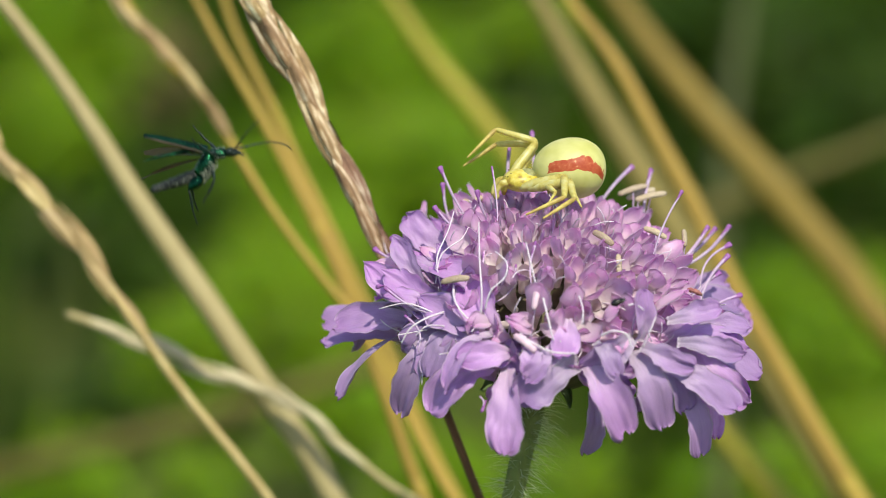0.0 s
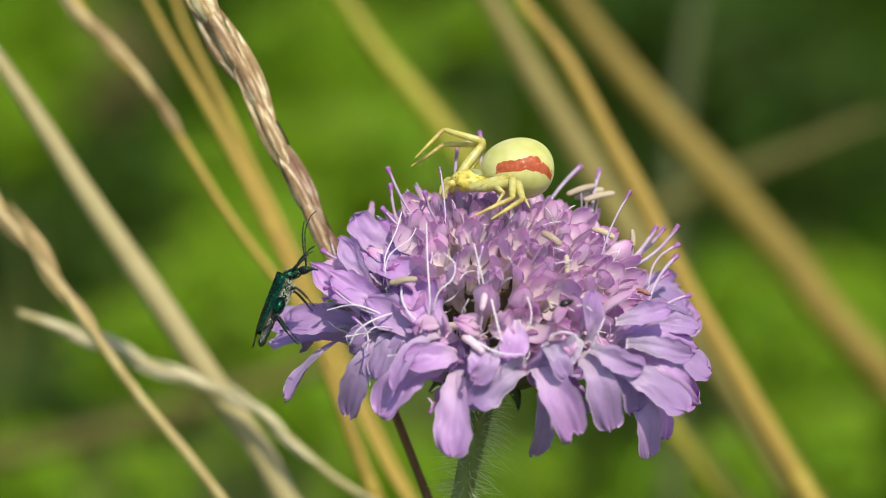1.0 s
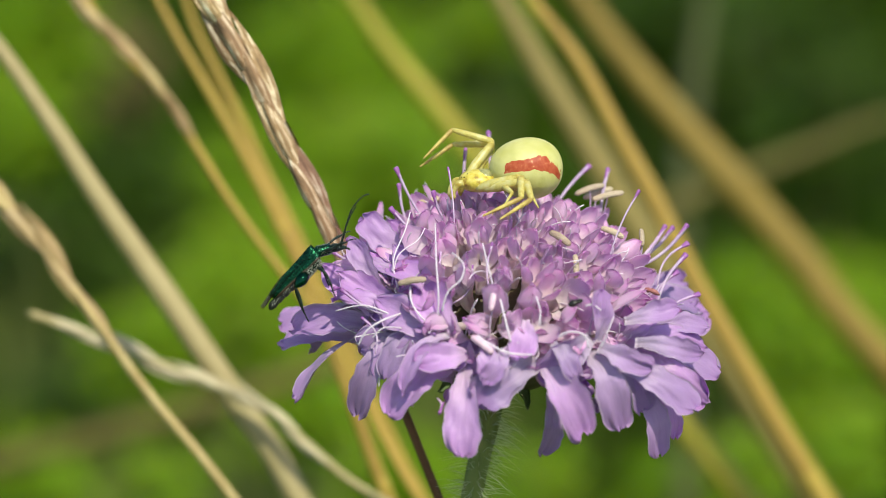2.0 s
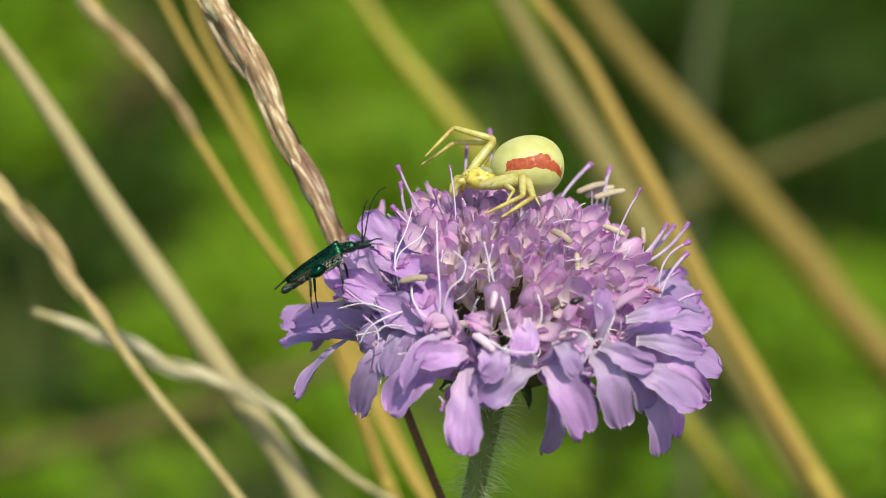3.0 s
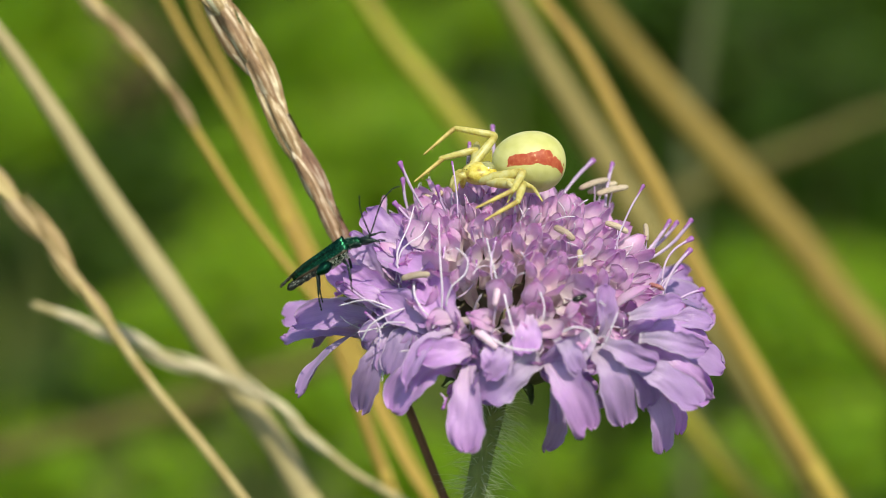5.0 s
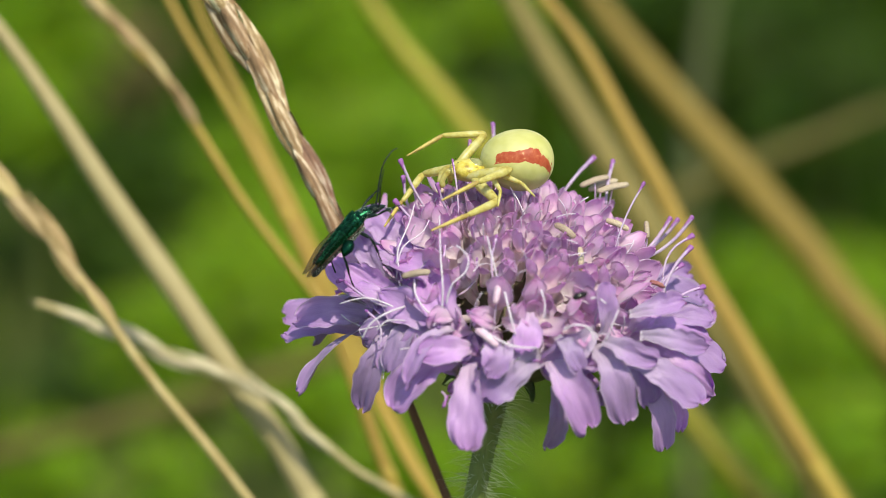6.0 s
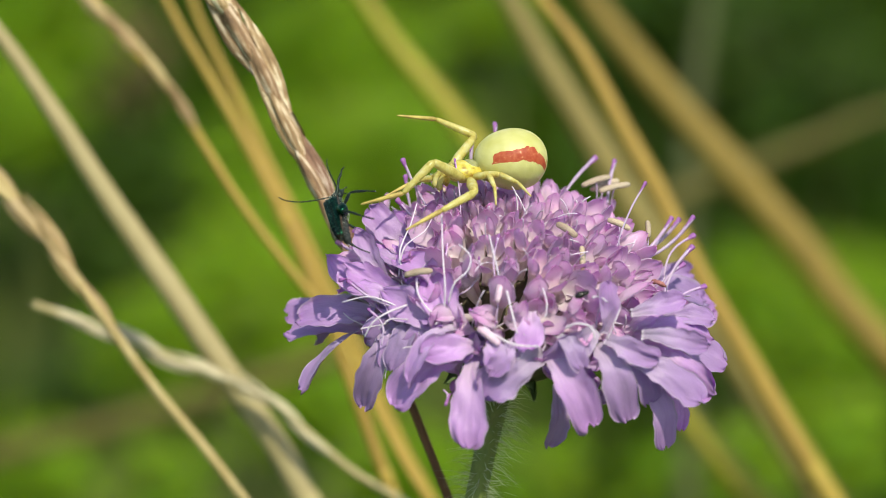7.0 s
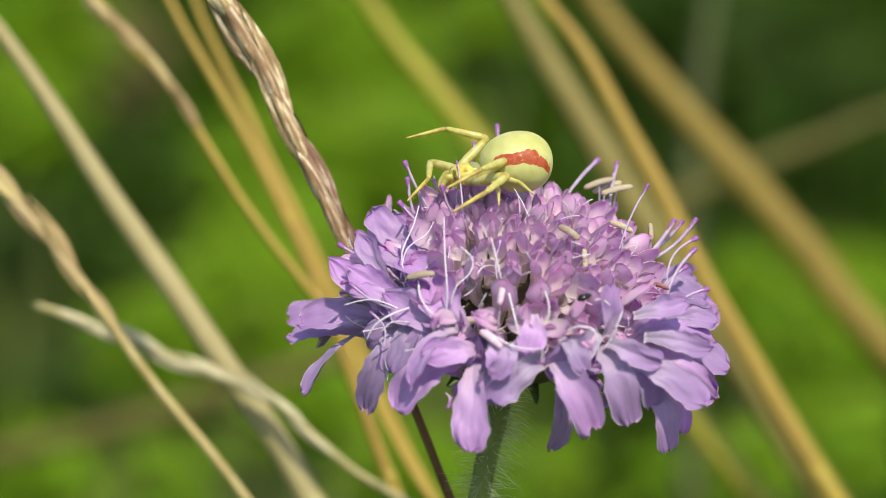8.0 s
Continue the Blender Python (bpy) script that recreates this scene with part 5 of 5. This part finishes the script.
def shell_material(name, deep, bright, rough, metal):
    """Metallic cuticle: punctured and ribbed, with a drift of hue."""
    m, tree, b = material(name, rough, metal)
    coord = tree.nodes.new("ShaderNodeTexCoord").outputs["Object"]
    drift = node(tree, "ShaderNodeTexNoise", Scale=900.0, Detail=3.0)
    pits = node(tree, "ShaderNodeTexVoronoi", Scale=9000.0)
    grain = node(tree, "ShaderNodeTexNoise", Scale=5000.0, Detail=3.0)
    for n in (drift, pits, grain):
        tree.links.new(coord, n.inputs["Vector"])
    colour = ramp(tree, drift.outputs[0], [(0.3, deep), (0.72, bright)])
    colour = blend(tree, 0.8, colour, ramp(tree, grain.outputs[0], [(0.35, (0.25, 0.3, 0.3)), (0.6, (1.0, 1.0, 1.0))]), "MULTIPLY")
    tree.links.new(colour, b.inputs["Base Color"])
    tree.links.new(maths(tree, "ADD", maths(tree, "MULTIPLY", grain.outputs[0], 0.3), rough - 0.12), b.inputs["Roughness"])
    dents = node(tree, "ShaderNodeBump", Strength=0.6, Distance=0.00003)
    tree.links.new(pits.outputs["Distance"], dents.inputs["Height"])
    rough_up = node(tree, "ShaderNodeBump", Strength=0.35, Distance=0.00005)
    tree.links.new(grain.outputs[0], rough_up.inputs["Height"])
    tree.links.new(dents.outputs[0], rough_up.inputs["Normal"])
    tree.links.new(rough_up.outputs[0], b.inputs["Normal"])
    return m


def bristles(name, parent, home, spots, mat, label):
    """Short pale hairs at places with a direction, joined."""
    verts, faces = [], []
    for p, way in spots:
        side = way.orthogonal().normalized() * 0.022
        o = len(verts)
        verts += [(p - side) * BM, (p + side) * BM, (p + way.cross(side).normalized() * 0.03) * BM, (p + way) * BM]
        faces += [(o, o + 1, o + 3), (o + 1, o + 2, o + 3), (o + 2, o, o + 3)]
    me = bpy.data.meshes.new(name)
    me.from_pydata([tuple(v) for v in verts], [], faces)
    me.materials.append(mat)
    ob = new(name, me)
    ob.parent = parent
    ob.matrix_basis = place_of(parent).inverted() @ home
    tagged(ob, label, kind="stuff")


def build_beetle(home):
    green = shell_material("metallic_green_shell", (0.004, 0.026, 0.018), (0.020, 0.135, 0.066), 0.22, 0.92)
    thigh = shell_material("polished_green_thigh", (0.003, 0.030, 0.020), (0.010, 0.105, 0.055), 0.14, 0.9)
    dark = mottled("black_green_cuticle", [(0.006, 0.010, 0.008), (0.014, 0.030, 0.022)], 1500, 0.32, 0.3, bump=0.4, bump_scale=7000)
    brown = mottled("brown_wing_edge", [(0.030, 0.016, 0.010), (0.075, 0.038, 0.022)], 2500, 0.55, bump=0.5, stretch=(0.2, 1, 1))
    belly = mottled("blackish_belly", [(0.006, 0.008, 0.008), (0.024, 0.028, 0.027)], 3500, 0.45, bump=0.6)
    down_mat = mottled("silvery_down", [(0.26, 0.27, 0.23), (0.46, 0.47, 0.41)], 900, 0.35)
    film_mat, tree, b = material("smoky_wing_film", 0.25)
    film_noise = node(tree, "ShaderNodeTexNoise", Scale=2500.0, Detail=3.0)
    tree.links.new(tree.nodes.new("ShaderNodeTexCoord").outputs["Object"], film_noise.inputs["Vector"])
    tree.links.new(ramp(tree, film_noise.outputs[0], [(0.3, (0.020, 0.012, 0.008)), (0.7, (0.070, 0.040, 0.024))]), b.inputs["Base Color"])
    b.inputs["Alpha"].default_value = 0.45
    beetle = thing("flower_beetle", home, "metallic green flower beetle with swollen hind legs", "beetle")
    BEETLE_PARTS["beetle"] = beetle
    rng = random.Random(8)

    def body(name, stations, mat, parent, label="", sides=18):
        bm = bmesh.new()
        loft(bm, stations, sides, BM)
        return part(name, bm, mat, parent, label, m=home)

    # belly: six ringed segments, each flaring a little at its hind edge
    stations = [(0.5, 0.30, 0.26, -0.2), (0.2, 0.62, 0.50, -0.2)]
    for k in range(6):
        x = 0.0 - 0.74 * k
        w = 0.74 - 0.062 * k
        stations += [(x, w * 0.95, w * 0.76, -0.24 - 0.02 * k), (x - 0.35, w, w * 0.82, -0.25 - 0.02 * k), (x - 0.66, w * 1.01, w * 0.84, -0.26 - 0.02 * k), (x - 0.72, w * 0.92, w * 0.74, -0.26 - 0.02 * k)]
    stations += [(-4.55, 0.34, 0.28, -0.38), (-4.75, 0.12, 0.10, -0.40)]
    abdomen = body("abdomen", stations, belly, beetle, "blackish ringed belly with silvery down")
    BEETLE_PARTS["abdomen"] = abdomen
    spots = []
    for _ in range(330):
        x, a = rng.uniform(-4.3, 0.2), rng.uniform(2.5, 6.9)
        w = 0.74 + 0.084 * x
        spots.append((Vector((x, w * math.cos(a), -0.25 + 0.8 * w * math.sin(a))), Vector((-0.20, 0.07 * math.cos(a), 0.05 * math.sin(a) - 0.02))))
    bristles("belly_down", abdomen, home, spots, down_mat, "short silvery hairs")
    chest = body("chest", [(-0.7, 0.30, 0.26, -0.25), (-0.45, 0.68, 0.62, -0.28), (0.1, 0.88, 0.80, -0.30), (0.8, 0.92, 0.84, -0.26), (1.4, 0.82, 0.72, -0.14), (1.8, 0.55, 0.48, 0.02), (1.95, 0.40, 0.36, 0.05)], green, beetle, "green chest with silvery down beneath")
    spots = []
    for _ in range(420):
        x, a = rng.uniform(-0.5, 1.6), rng.uniform(3.0, 6.4)
        spots.append((Vector((x, 0.88 * math.cos(a), -0.28 + 0.80 * math.sin(a))), Vector((-0.17, 0.08 * math.cos(a), 0.08 * math.sin(a)))))
    bristles("chest_down", chest, home, spots, down_mat, "short silvery hairs")
    thorax = body("neck_shield", [(1.70, 0.36, 0.34, 0.06), (1.82, 0.62, 0.50, 0.06), (2.05, 0.66, 0.53, 0.06), (2.35, 0.60, 0.50, 0.05), (2.65, 0.64, 0.52, 0.03), (2.95, 0.62, 0.48, 0.0), (3.15, 0.48, 0.38, -0.02), (3.22, 0.30, 0.26, -0.03)], green, beetle, "green waisted neck shield")
    spots = []
    for _ in range(120):
        x, a = rng.uniform(1.9, 3.1), rng.uniform(0, 6.283)
        spots.append((Vector((x, 0.63 * math.cos(a), 0.04 + 0.5 * math.sin(a))), Vector((0.10, 0.10 * math.cos(a), 0.10 * math.sin(a)))))
    bristles("neck_down", thorax, home, spots, down_mat, "short silvery hairs")
    head = body("head", [(3.10, 0.30, 0.28, -0.02), (3.30, 0.46, 0.38, 0.0), (3.55, 0.52, 0.40, -0.02), (3.80, 0.46, 0.36, -0.06), (4.05, 0.30, 0.26, -0.12), (4.30, 0.24, 0.18, -0.19), (4.5, 0.15, 0.10, -0.24)], dark, beetle)
    BEETLE_PARTS["front"] = [thorax, head]
    for s in (1, -1):
        bm = bmesh.new()
        bmesh.ops.create_uvsphere(bm, u_segments=14, v_segments=9, radius=0.21 * BM)
        part("eye", bm, dark, head, m=home @ Matrix.Translation(Vector((3.62, 0.42 * s, 0.08)) * BM))
        bm = bmesh.new()
        sweep(bm, curve_points([Vector(p) * BM for p in ((4.25, 0.15 * s, -0.24), (4.5, 0.30 * s, -0.36), (4.75, 0.34 * s, -0.52))], 3), [0.04 * BM] * 4 + [0.055 * BM] * 2 + [0.03 * BM], 6)
        part("palp", bm, dark, head, m=home)
        # feelers of eleven joints
        bm = bmesh.new()
        if s > 0:
            line = ((3.85, 0.30, 0.15), (4.35, 0.55, 0.95), (4.9, 0.80, 2.0), (5.6, 1.0, 3.1), (6.6, 1.1, 3.9), (7.3, 1.1, 4.05))
        else:
            line = ((3.85, -0.30, 0.15), (4.1, -0.6, 0.95), (4.4, -0.9, 2.0), (4.85, -1.1, 3.0), (5.4, -1.2, 3.8))
        pts = curve_points([Vector(p) * BM for p in line], 6)
        n = len(pts)
        sweep(bm, pts, [(0.078 - 0.030 * i / n) * BM * (1.15 if i % 3 else 0.75) for i in range(n)], 6)
        BEETLE_PARTS["antenna", s] = part("antenna", bm, dark, beetle, m=home)
        # wing cases that narrow and gape behind, with three raised ribs each
        bm = bmesh.new()
        rows, cols = 24, 33
        grid = []
        for lift in (0.03, -0.03):
            sheet = []
            for j in range(rows):
                t = j / (rows - 1)
                x = 1.95 - 5.75 * t
                inner = 0.02 + 0.34 * max(0, t - 0.22) ** 1.2
                outer = (0.98 - 0.50 * t ** 0.9) * (1 - max(0, (t - 0.90) / 0.10) ** 2 * 0.35) * (1 - max(0, (0.07 - t) / 0.07) * 0.35)
                line = []
                for i in range(cols):
                    w = i / (cols - 1)
                    y = inner + (outer - inner) * (1 - (1 - w) ** 1.25)
                    rib = sum(math.exp(-((w - c) / 0.065) ** 2) for c in (0.06, 0.40, 0.74)) * 0.17 * min(1, 3 * (1.02 - t))
                    z = 0.66 - 0.95 * w ** 2.4 * (1 - 0.55 * t) - 0.20 * t + rib + lift
                    line.append(bm.verts.new(Vector((x - 1.95, y * s, z - 0.5)) * BM))
                sheet.append(line)
            grid.append(sheet)
        top, low = grid
        for j in range(rows - 1):
            for i in range(cols - 1):
                bm.faces.new((top[j][i], top[j + 1][i], top[j + 1][i + 1], top[j][i + 1]))
                bm.faces.new((low[j][i], low[j][i + 1], low[j + 1][i + 1], low[j + 1][i]))
        rim = [(j, 0) for j in range(rows)] + [(rows - 1, i) for i in range(1, cols)] + [(j, cols - 1) for j in range(rows - 2, -1, -1)] + [(0, i) for i in range(cols - 2, 0, -1)]
        for (a, c), (d, e) in zip(rim, rim[1:] + rim[:1]):
            bm.faces.new((top[a][c], top[d][e], low[d][e], low[a][c]))
        bmesh.ops.recalc_face_normals(bm, faces=bm.faces)
        hinge = home @ Matrix.Translation(Vector((1.95, 0, 0.5)) * BM)
        case = part("wing_case", bm, green, beetle, "ribbed metallic green wing case", hinge)
        BEETLE_PARTS["case", s] = case
        bm = bmesh.new()
        edge = []
        for k in range(9):
            t = 0.04 + 0.93 * k / 8
            edge.append(Vector((-5.75 * t, (0.98 - 0.50 * t ** 0.9) * s * 1.0, 0.66 - 0.95 * (1 - 0.55 * t) - 0.20 * t - 0.52)) * BM)
        sweep(bm, edge, [0.05 * BM] + [0.085 * BM] * 3 + [0.10 * BM] * 3 + [0.08 * BM, 0.03 * BM], 8)
        part("wing_case_edge", bm, brown, case, "brown rim", hinge)
        # hind wing, folded lengthwise under its case and longer than it
        bm = petal_mesh(5.9, 1.15, arch=0.02, curl=0.0, cup=0.25, claw=0.35, point=1.7, widest=0.6, seed=3, wave=0.05, thick=0.02, nu=7, nv=13)
        BEETLE_PARTS["wing", s] = part("hind_wing", bm, film_mat, beetle, "smoky translucent wing", home @ Matrix.Translation(Vector((1.3, 0.36 * s, 0.34)) * BM) @ Matrix.Rotation(math.pi, 4, "Z"))
        # legs
        for name, hip, knee, ankle, toe, fat in (
            ("front_leg", (2.3, 0.35, -0.35), (3.1, 1.25, -0.55), (4.3, 1.7, -0.95), (5.1, 1.9, -1.35), 0.19),
            ("middle_leg", (0.9, 0.6, -0.85), (1.1, 1.6, -1.25), (0.6, 2.1, -2.6), (0.2, 2.3, -3.4), 0.17),
            ("hind_leg", (0.0, 0.65, -0.50), (-1.65, 1.40, -0.50), (-2.5, 1.65, -2.05), (-3.1, 1.75, -3.4), 0.60),
        ):
            h, k, a, e = (Vector((p[0], p[1] * s, p[2])) for p in (hip, knee, ankle, toe))
            bm = bmesh.new()
            length = (k - h).length
            if fat > 0.4:
                profile = [(0, 0.10), (0.06, 0.20), (0.14, 0.36), (0.28, 0.52), (0.46, 0.58), (0.64, 0.54), (0.80, 0.40), (0.92, 0.24), (1.0, 0.12)]
            else:
                profile = [(0, 0.09), (0.12, 0.15), (0.5, fat), (0.85, 0.14), (1.0, 0.08)]
            loft(bm, [(x * length, r, r * 0.92, 0) for x, r in profile], 16, BM)
            m = home @ bone(h * BM, k * BM)
            leg = part(name, bm, thigh if fat > 0.4 else dark, beetle, "swollen glossy green thigh" if fat > 0.4 else "", m)
            BEETLE_PARTS[name, s] = (leg, bone(h * BM, k * BM))
            bm = bmesh.new()
            bow = Vector((0.08, 0, 0.05))
            sweep(bm, curve_points([k * BM, (k * 0.6 + a * 0.4 + bow) * BM, a * BM], 3), [0.075 * BM, 0.10 * BM, 0.115 * BM, 0.12 * BM, 0.12 * BM, 0.115 * BM, 0.09 * BM], 8)
            bm.transform(bone(h * BM, k * BM).inverted())
            part("shin", bm, dark, leg, m=m)
            bm = bmesh.new()
            pts = curve_points([a * BM, (a * 0.5 + e * 0.5 + Vector((0, 0, 0.1))) * BM, e * BM], 5)
            sweep(bm, pts, [0.080 * BM if i % 2 else 0.05 * BM for i in range(len(pts))], 7)
            bm.transform(bone(h * BM, k * BM).inverted())
            part("foot", bm, dark, leg, m=m)


FLIGHT = [(0.0, -20.97, 8.22), (0.1, -17.92, 0.88), (0.2, -22.88, -2.87), (0.3, -25.27, -0.97), (0.4, -24.12, 0.82), (0.5, -21.51, 3.59), (0.6, -17.18, 0.44)]
BEETLE_ROWS = [
    (0.7, at(-11.46, -1.29, -8.5), at(-15.43, -7.49, -8.5), turn(-0.75, 0.5, -0.3)),
    (0.8, at(-11.00, -1.72, -8.5), at(-15.27, -7.68, -9.5), turn(-0.8, 0.45, -0.08)),
    (1.0, at(-10.14, -1.53, -8.5), at(-14.28, -7.62, -9.5), turn(-0.85, 0.5, 0.0)),
    (1.5, at(-9.75, -0.34, -8.5), at(-14.62, -6.96, -9), turn(-0.75, 0.55, 0.0)),
    (1.8, at(-9.14, 0.03, -8.5), at(-14.46, -5.30, -8.5), turn(-0.6, 0.75, -0.25)),
    (2.7, at(-6.55, 0.35, -9.5), at(-13.25, -3.40, -8.5), turn(-0.42, 0.90, -0.08)),
    (3.5, at(-6.15, 0.25, -9.5), at(-13.12, -3.35, -8.5), turn(-0.42, 0.90, -0.08)),
    (4.5, at(-6.13, 0.20, -9.5), at(-13.25, -3.43, -8.5), turn(-0.42, 0.90, -0.08)),
    (4.8, at(-6.13, 0.20, -9.5), at(-13.25, -3.43, -8.5), turn(-0.42, 0.90, -0.10)),
    (5.8, at(-6.19, 2.98, -8.5), at(-10.97, -2.92, -9.5), turn(-0.6, 0.5, -0.62)),
    (6.0, at(-5.35, 3.17, -8.5), at(-11.19, -2.60, -9.5), turn(-0.6, 0.5, -0.62)),
    (6.2, at(-4.61, 3.51, -8.5), at(-10.36, -2.49, -9.5), turn(-0.6, 0.5, -0.62)),
    (6.5, at(-3.86, 3.50, -8.5), at(-10.21, -1.76, -9.5), turn(-0.55, 0.55, -0.62)),
    (6.7, at(-2.61, 4.16, -8.5), at(-9.50, -1.01, -9.5), turn(-0.5, 0.55, -0.66)),
    (6.8, at(-2.42, 2.90, -8.5), at(-10.15, -1.07, -9.5), turn(-0.45, 0.6, -0.66)),
    (6.9, at(-0.08, 6.17, -6), at(-6.39, 1.67, -9), turn(-0.25, 0.5, -0.8)),
    (6.98, at(-8.90, 4.70, -4), at(-8.30, 0.30, -11), turn(-1, 0.1, -0.05)),
    (7.0, at(-9.05, 4.41, -4), at(-8.40, 0.10, -11), turn(-1, 0.1, -0.05)),
    (7.1, at(-13.51, -10.86, -6), at(-12.29, -17.58, -8), turn(-0.45, 0.1, 0.85)),
    (7.2, at(-14.34, -35.76, -6), at(-13.34, -42.90, -8), turn(-0.3, 0.1, 0.9)),
    (7.5, Vector((-0.03, -0.012, 0.21)), Vector((-0.03, -0.014, 0.202)), turn(-0.5, 0.5, 0.6)),
    (7.8, Vector((-0.036, -0.012, 0.045)), Vector((-0.034, -0.018, 0.040)), turn(-0.2, 0.8, -0.4)),
    (8.0, Vector((-0.038, -0.012, 0.012)), Vector((-0.034, -0.02, 0.011)), turn(0, 1, 0)),
]
NODS = [(0.0, 42), (0.6, 42), (0.8, 44), (1.5, 44), (2.7, 20), (4.8, 20), (5.8, 26), (6.8, 24), (8.0, 20)]


def nod_at(t):
    for (ta, a), (tb, b) in zip(NODS, NODS[1:]):
        if ta <= t <= tb:
            return a + (b - a) * (t - ta) / (tb - ta)


def beetle_motion():
    rows = [(t, sway(t) @ flight_pose(at(u, v, -9.5), 50)) for t, u, v in FLIGHT]
    rows += [(t, (sway(t) if t < 7.15 else Matrix.Identity(4)) @ beetle_pose(h, l, up, nod_at(t))) for t, h, l, up in BEETLE_ROWS]
    walk(BEETLE_PARTS["beetle"], rows)
    nods = sorted({*(t for t, _ in NODS), *(row[0] for row in BEETLE_ROWS)})
    for piece in BEETLE_PARTS["front"]:
        walk(piece, [(t, bent(NECK, nod_at(t))) for t in nods])
    lifted, level = bent(WAIST, 34), Matrix.Identity(4)
    walk(BEETLE_PARTS["abdomen"], [(0.0, lifted), (0.62, lifted), (0.78, level), (8.0, level)])
    for s in (1, -1):
        hinge = Vector((1.95, 0, 0.5)) * BM
        shut = Matrix.Translation(hinge)
        spread_out = Matrix.Translation(hinge) @ Matrix.Rotation(radians(14 * s), 4, "Z") @ Matrix.Rotation(radians(42 if s > 0 else 64), 4, "Y") @ Matrix.Rotation(radians(60 * s), 4, "X")
        ajar = Matrix.Translation(hinge) @ Matrix.Rotation(radians(6 * s), 4, "Z") @ Matrix.Rotation(radians(26), 4, "Y") @ Matrix.Rotation(radians(20 * s), 4, "X")
        walk(BEETLE_PARTS["case", s], [(0.0, spread_out), (0.66, spread_out), (0.72, ajar), (0.8, shut), (8.0, shut)])
        root = Vector((1.3, 0.36 * s, 0.34)) * BM
        folded = Matrix.Translation(root) @ Matrix.Rotation(math.pi, 4, "Z")
        rows = []
        for k in range(15):
            t = k / 20
            beat = 78 if k % 2 else 38
            rows.append((t, Matrix.Translation(root) @ Matrix.Rotation(math.pi - radians(38 * s), 4, "Z") @ Matrix.Rotation(radians(-beat), 4, "Y")))
        rows += [(0.8, folded), (8.0, folded)]
        walk(BEETLE_PARTS["wing", s], rows)
        for name, swing, times in (("hind_leg", 12, ((0.0, 1), (0.66, 1), (0.85, 0), (6.88, 0), (7.0, 1), (8.0, 1))),
                                   ("middle_leg", 55, ((0.0, 1), (0.62, 1), (0.8, 0), (8.0, 0))),
                                   ("front_leg", -105, ((0.0, 1), (0.6, 1), (0.7, 0.4), (0.8, 0), (8.0, 0)))):
            leg, home = BEETLE_PARTS[name, s]
            walk(leg, [(t, Matrix.Translation(home.translation) @ Matrix.Rotation(radians(swing * k), 4, "Y") @ home.to_3x3().to_4x4()) for t, k in times])
        # the feelers are held low in flight and feel their way on the flower
        if s > 0:
            turns = ((0.0, 105), (0.6, 95), (0.9, 35), (1.5, 48), (2.8, 14), (3.5, 14), (4.5, 16), (5.8, 38), (6.2, 20), (6.5, 14), (6.7, -10), (6.9, -30), (8.0, 0))
        else:
            turns = ((0.0, 66), (0.6, 80), (0.9, 40), (1.5, 54), (2.8, 18), (3.5, 20), (4.5, 16), (5.8, -34), (6.0, 20), (6.2, 55), (6.5, 92), (6.8, 110), (7.0, 60), (8.0, 0))
        pivot = Matrix.Translation(Vector((3.85, 0, 0.15)) * BM)
        walk(BEETLE_PARTS["antenna", s], [(t, bent(NECK, nod_at(t)) @ pivot @ Matrix.Rotation(radians(a - nod_at(t)), 4, "Y") @ pivot.inverted()) for t, a in turns])


def build_pollen_beetle():
    """A tiny black beetle among the florets."""
    black = mottled("glossy_black_shell", [(0.006, 0.005, 0.005), (0.02, 0.014, 0.012)], 2000, 0.25)
    home = bone(at(10.35, -4.05, -15.6), at(10.85, -3.87, -15.6), turn(0, 0.6, -0.8))
    ob = SWAYING["pollen_beetle"] = thing("pollen_beetle", home, "tiny glossy black beetle among pink florets", "beetle")
    for name, x, length, width in (("wing_cases", -0.12, 0.90, 0.62), ("thorax", 0.34, 0.38, 0.52), ("head", 0.56, 0.26, 0.33)):
        bm = bmesh.new()
        loft(bm, [(a + x, b, c, 0) for a, b, c, _ in egg(length, width, width * 0.8, 11)], 12)
        part(name, bm, black, ob, m=home)
    for s in (1, -1):
        for x in (-0.2, 0.1, 0.35):
            bm = bmesh.new()
            sweep(bm, [Vector((x, 0.15 * s, -0.05)) * MM, Vector((x + 0.05, 0.36 * s, -0.08)) * MM, Vector((x, 0.45 * s, -0.3)) * MM], [0.03 * MM, 0.03 * MM, 0.015 * MM], 6)
            part("leg", bm, black, ob, m=home)


def motions():
    sway_motion()
    spider_motion()
    beetle_motion()

build_ground()
build_meadow()
build_clumps()
build_stalks()
build_flower()
build_spider(spider_pose(at(6.75, 7.03, -4), 8, 0))
build_beetle(flight_pose(at(-20.97, 8.22, -9.5), 50))
build_pollen_beetle()
motions()
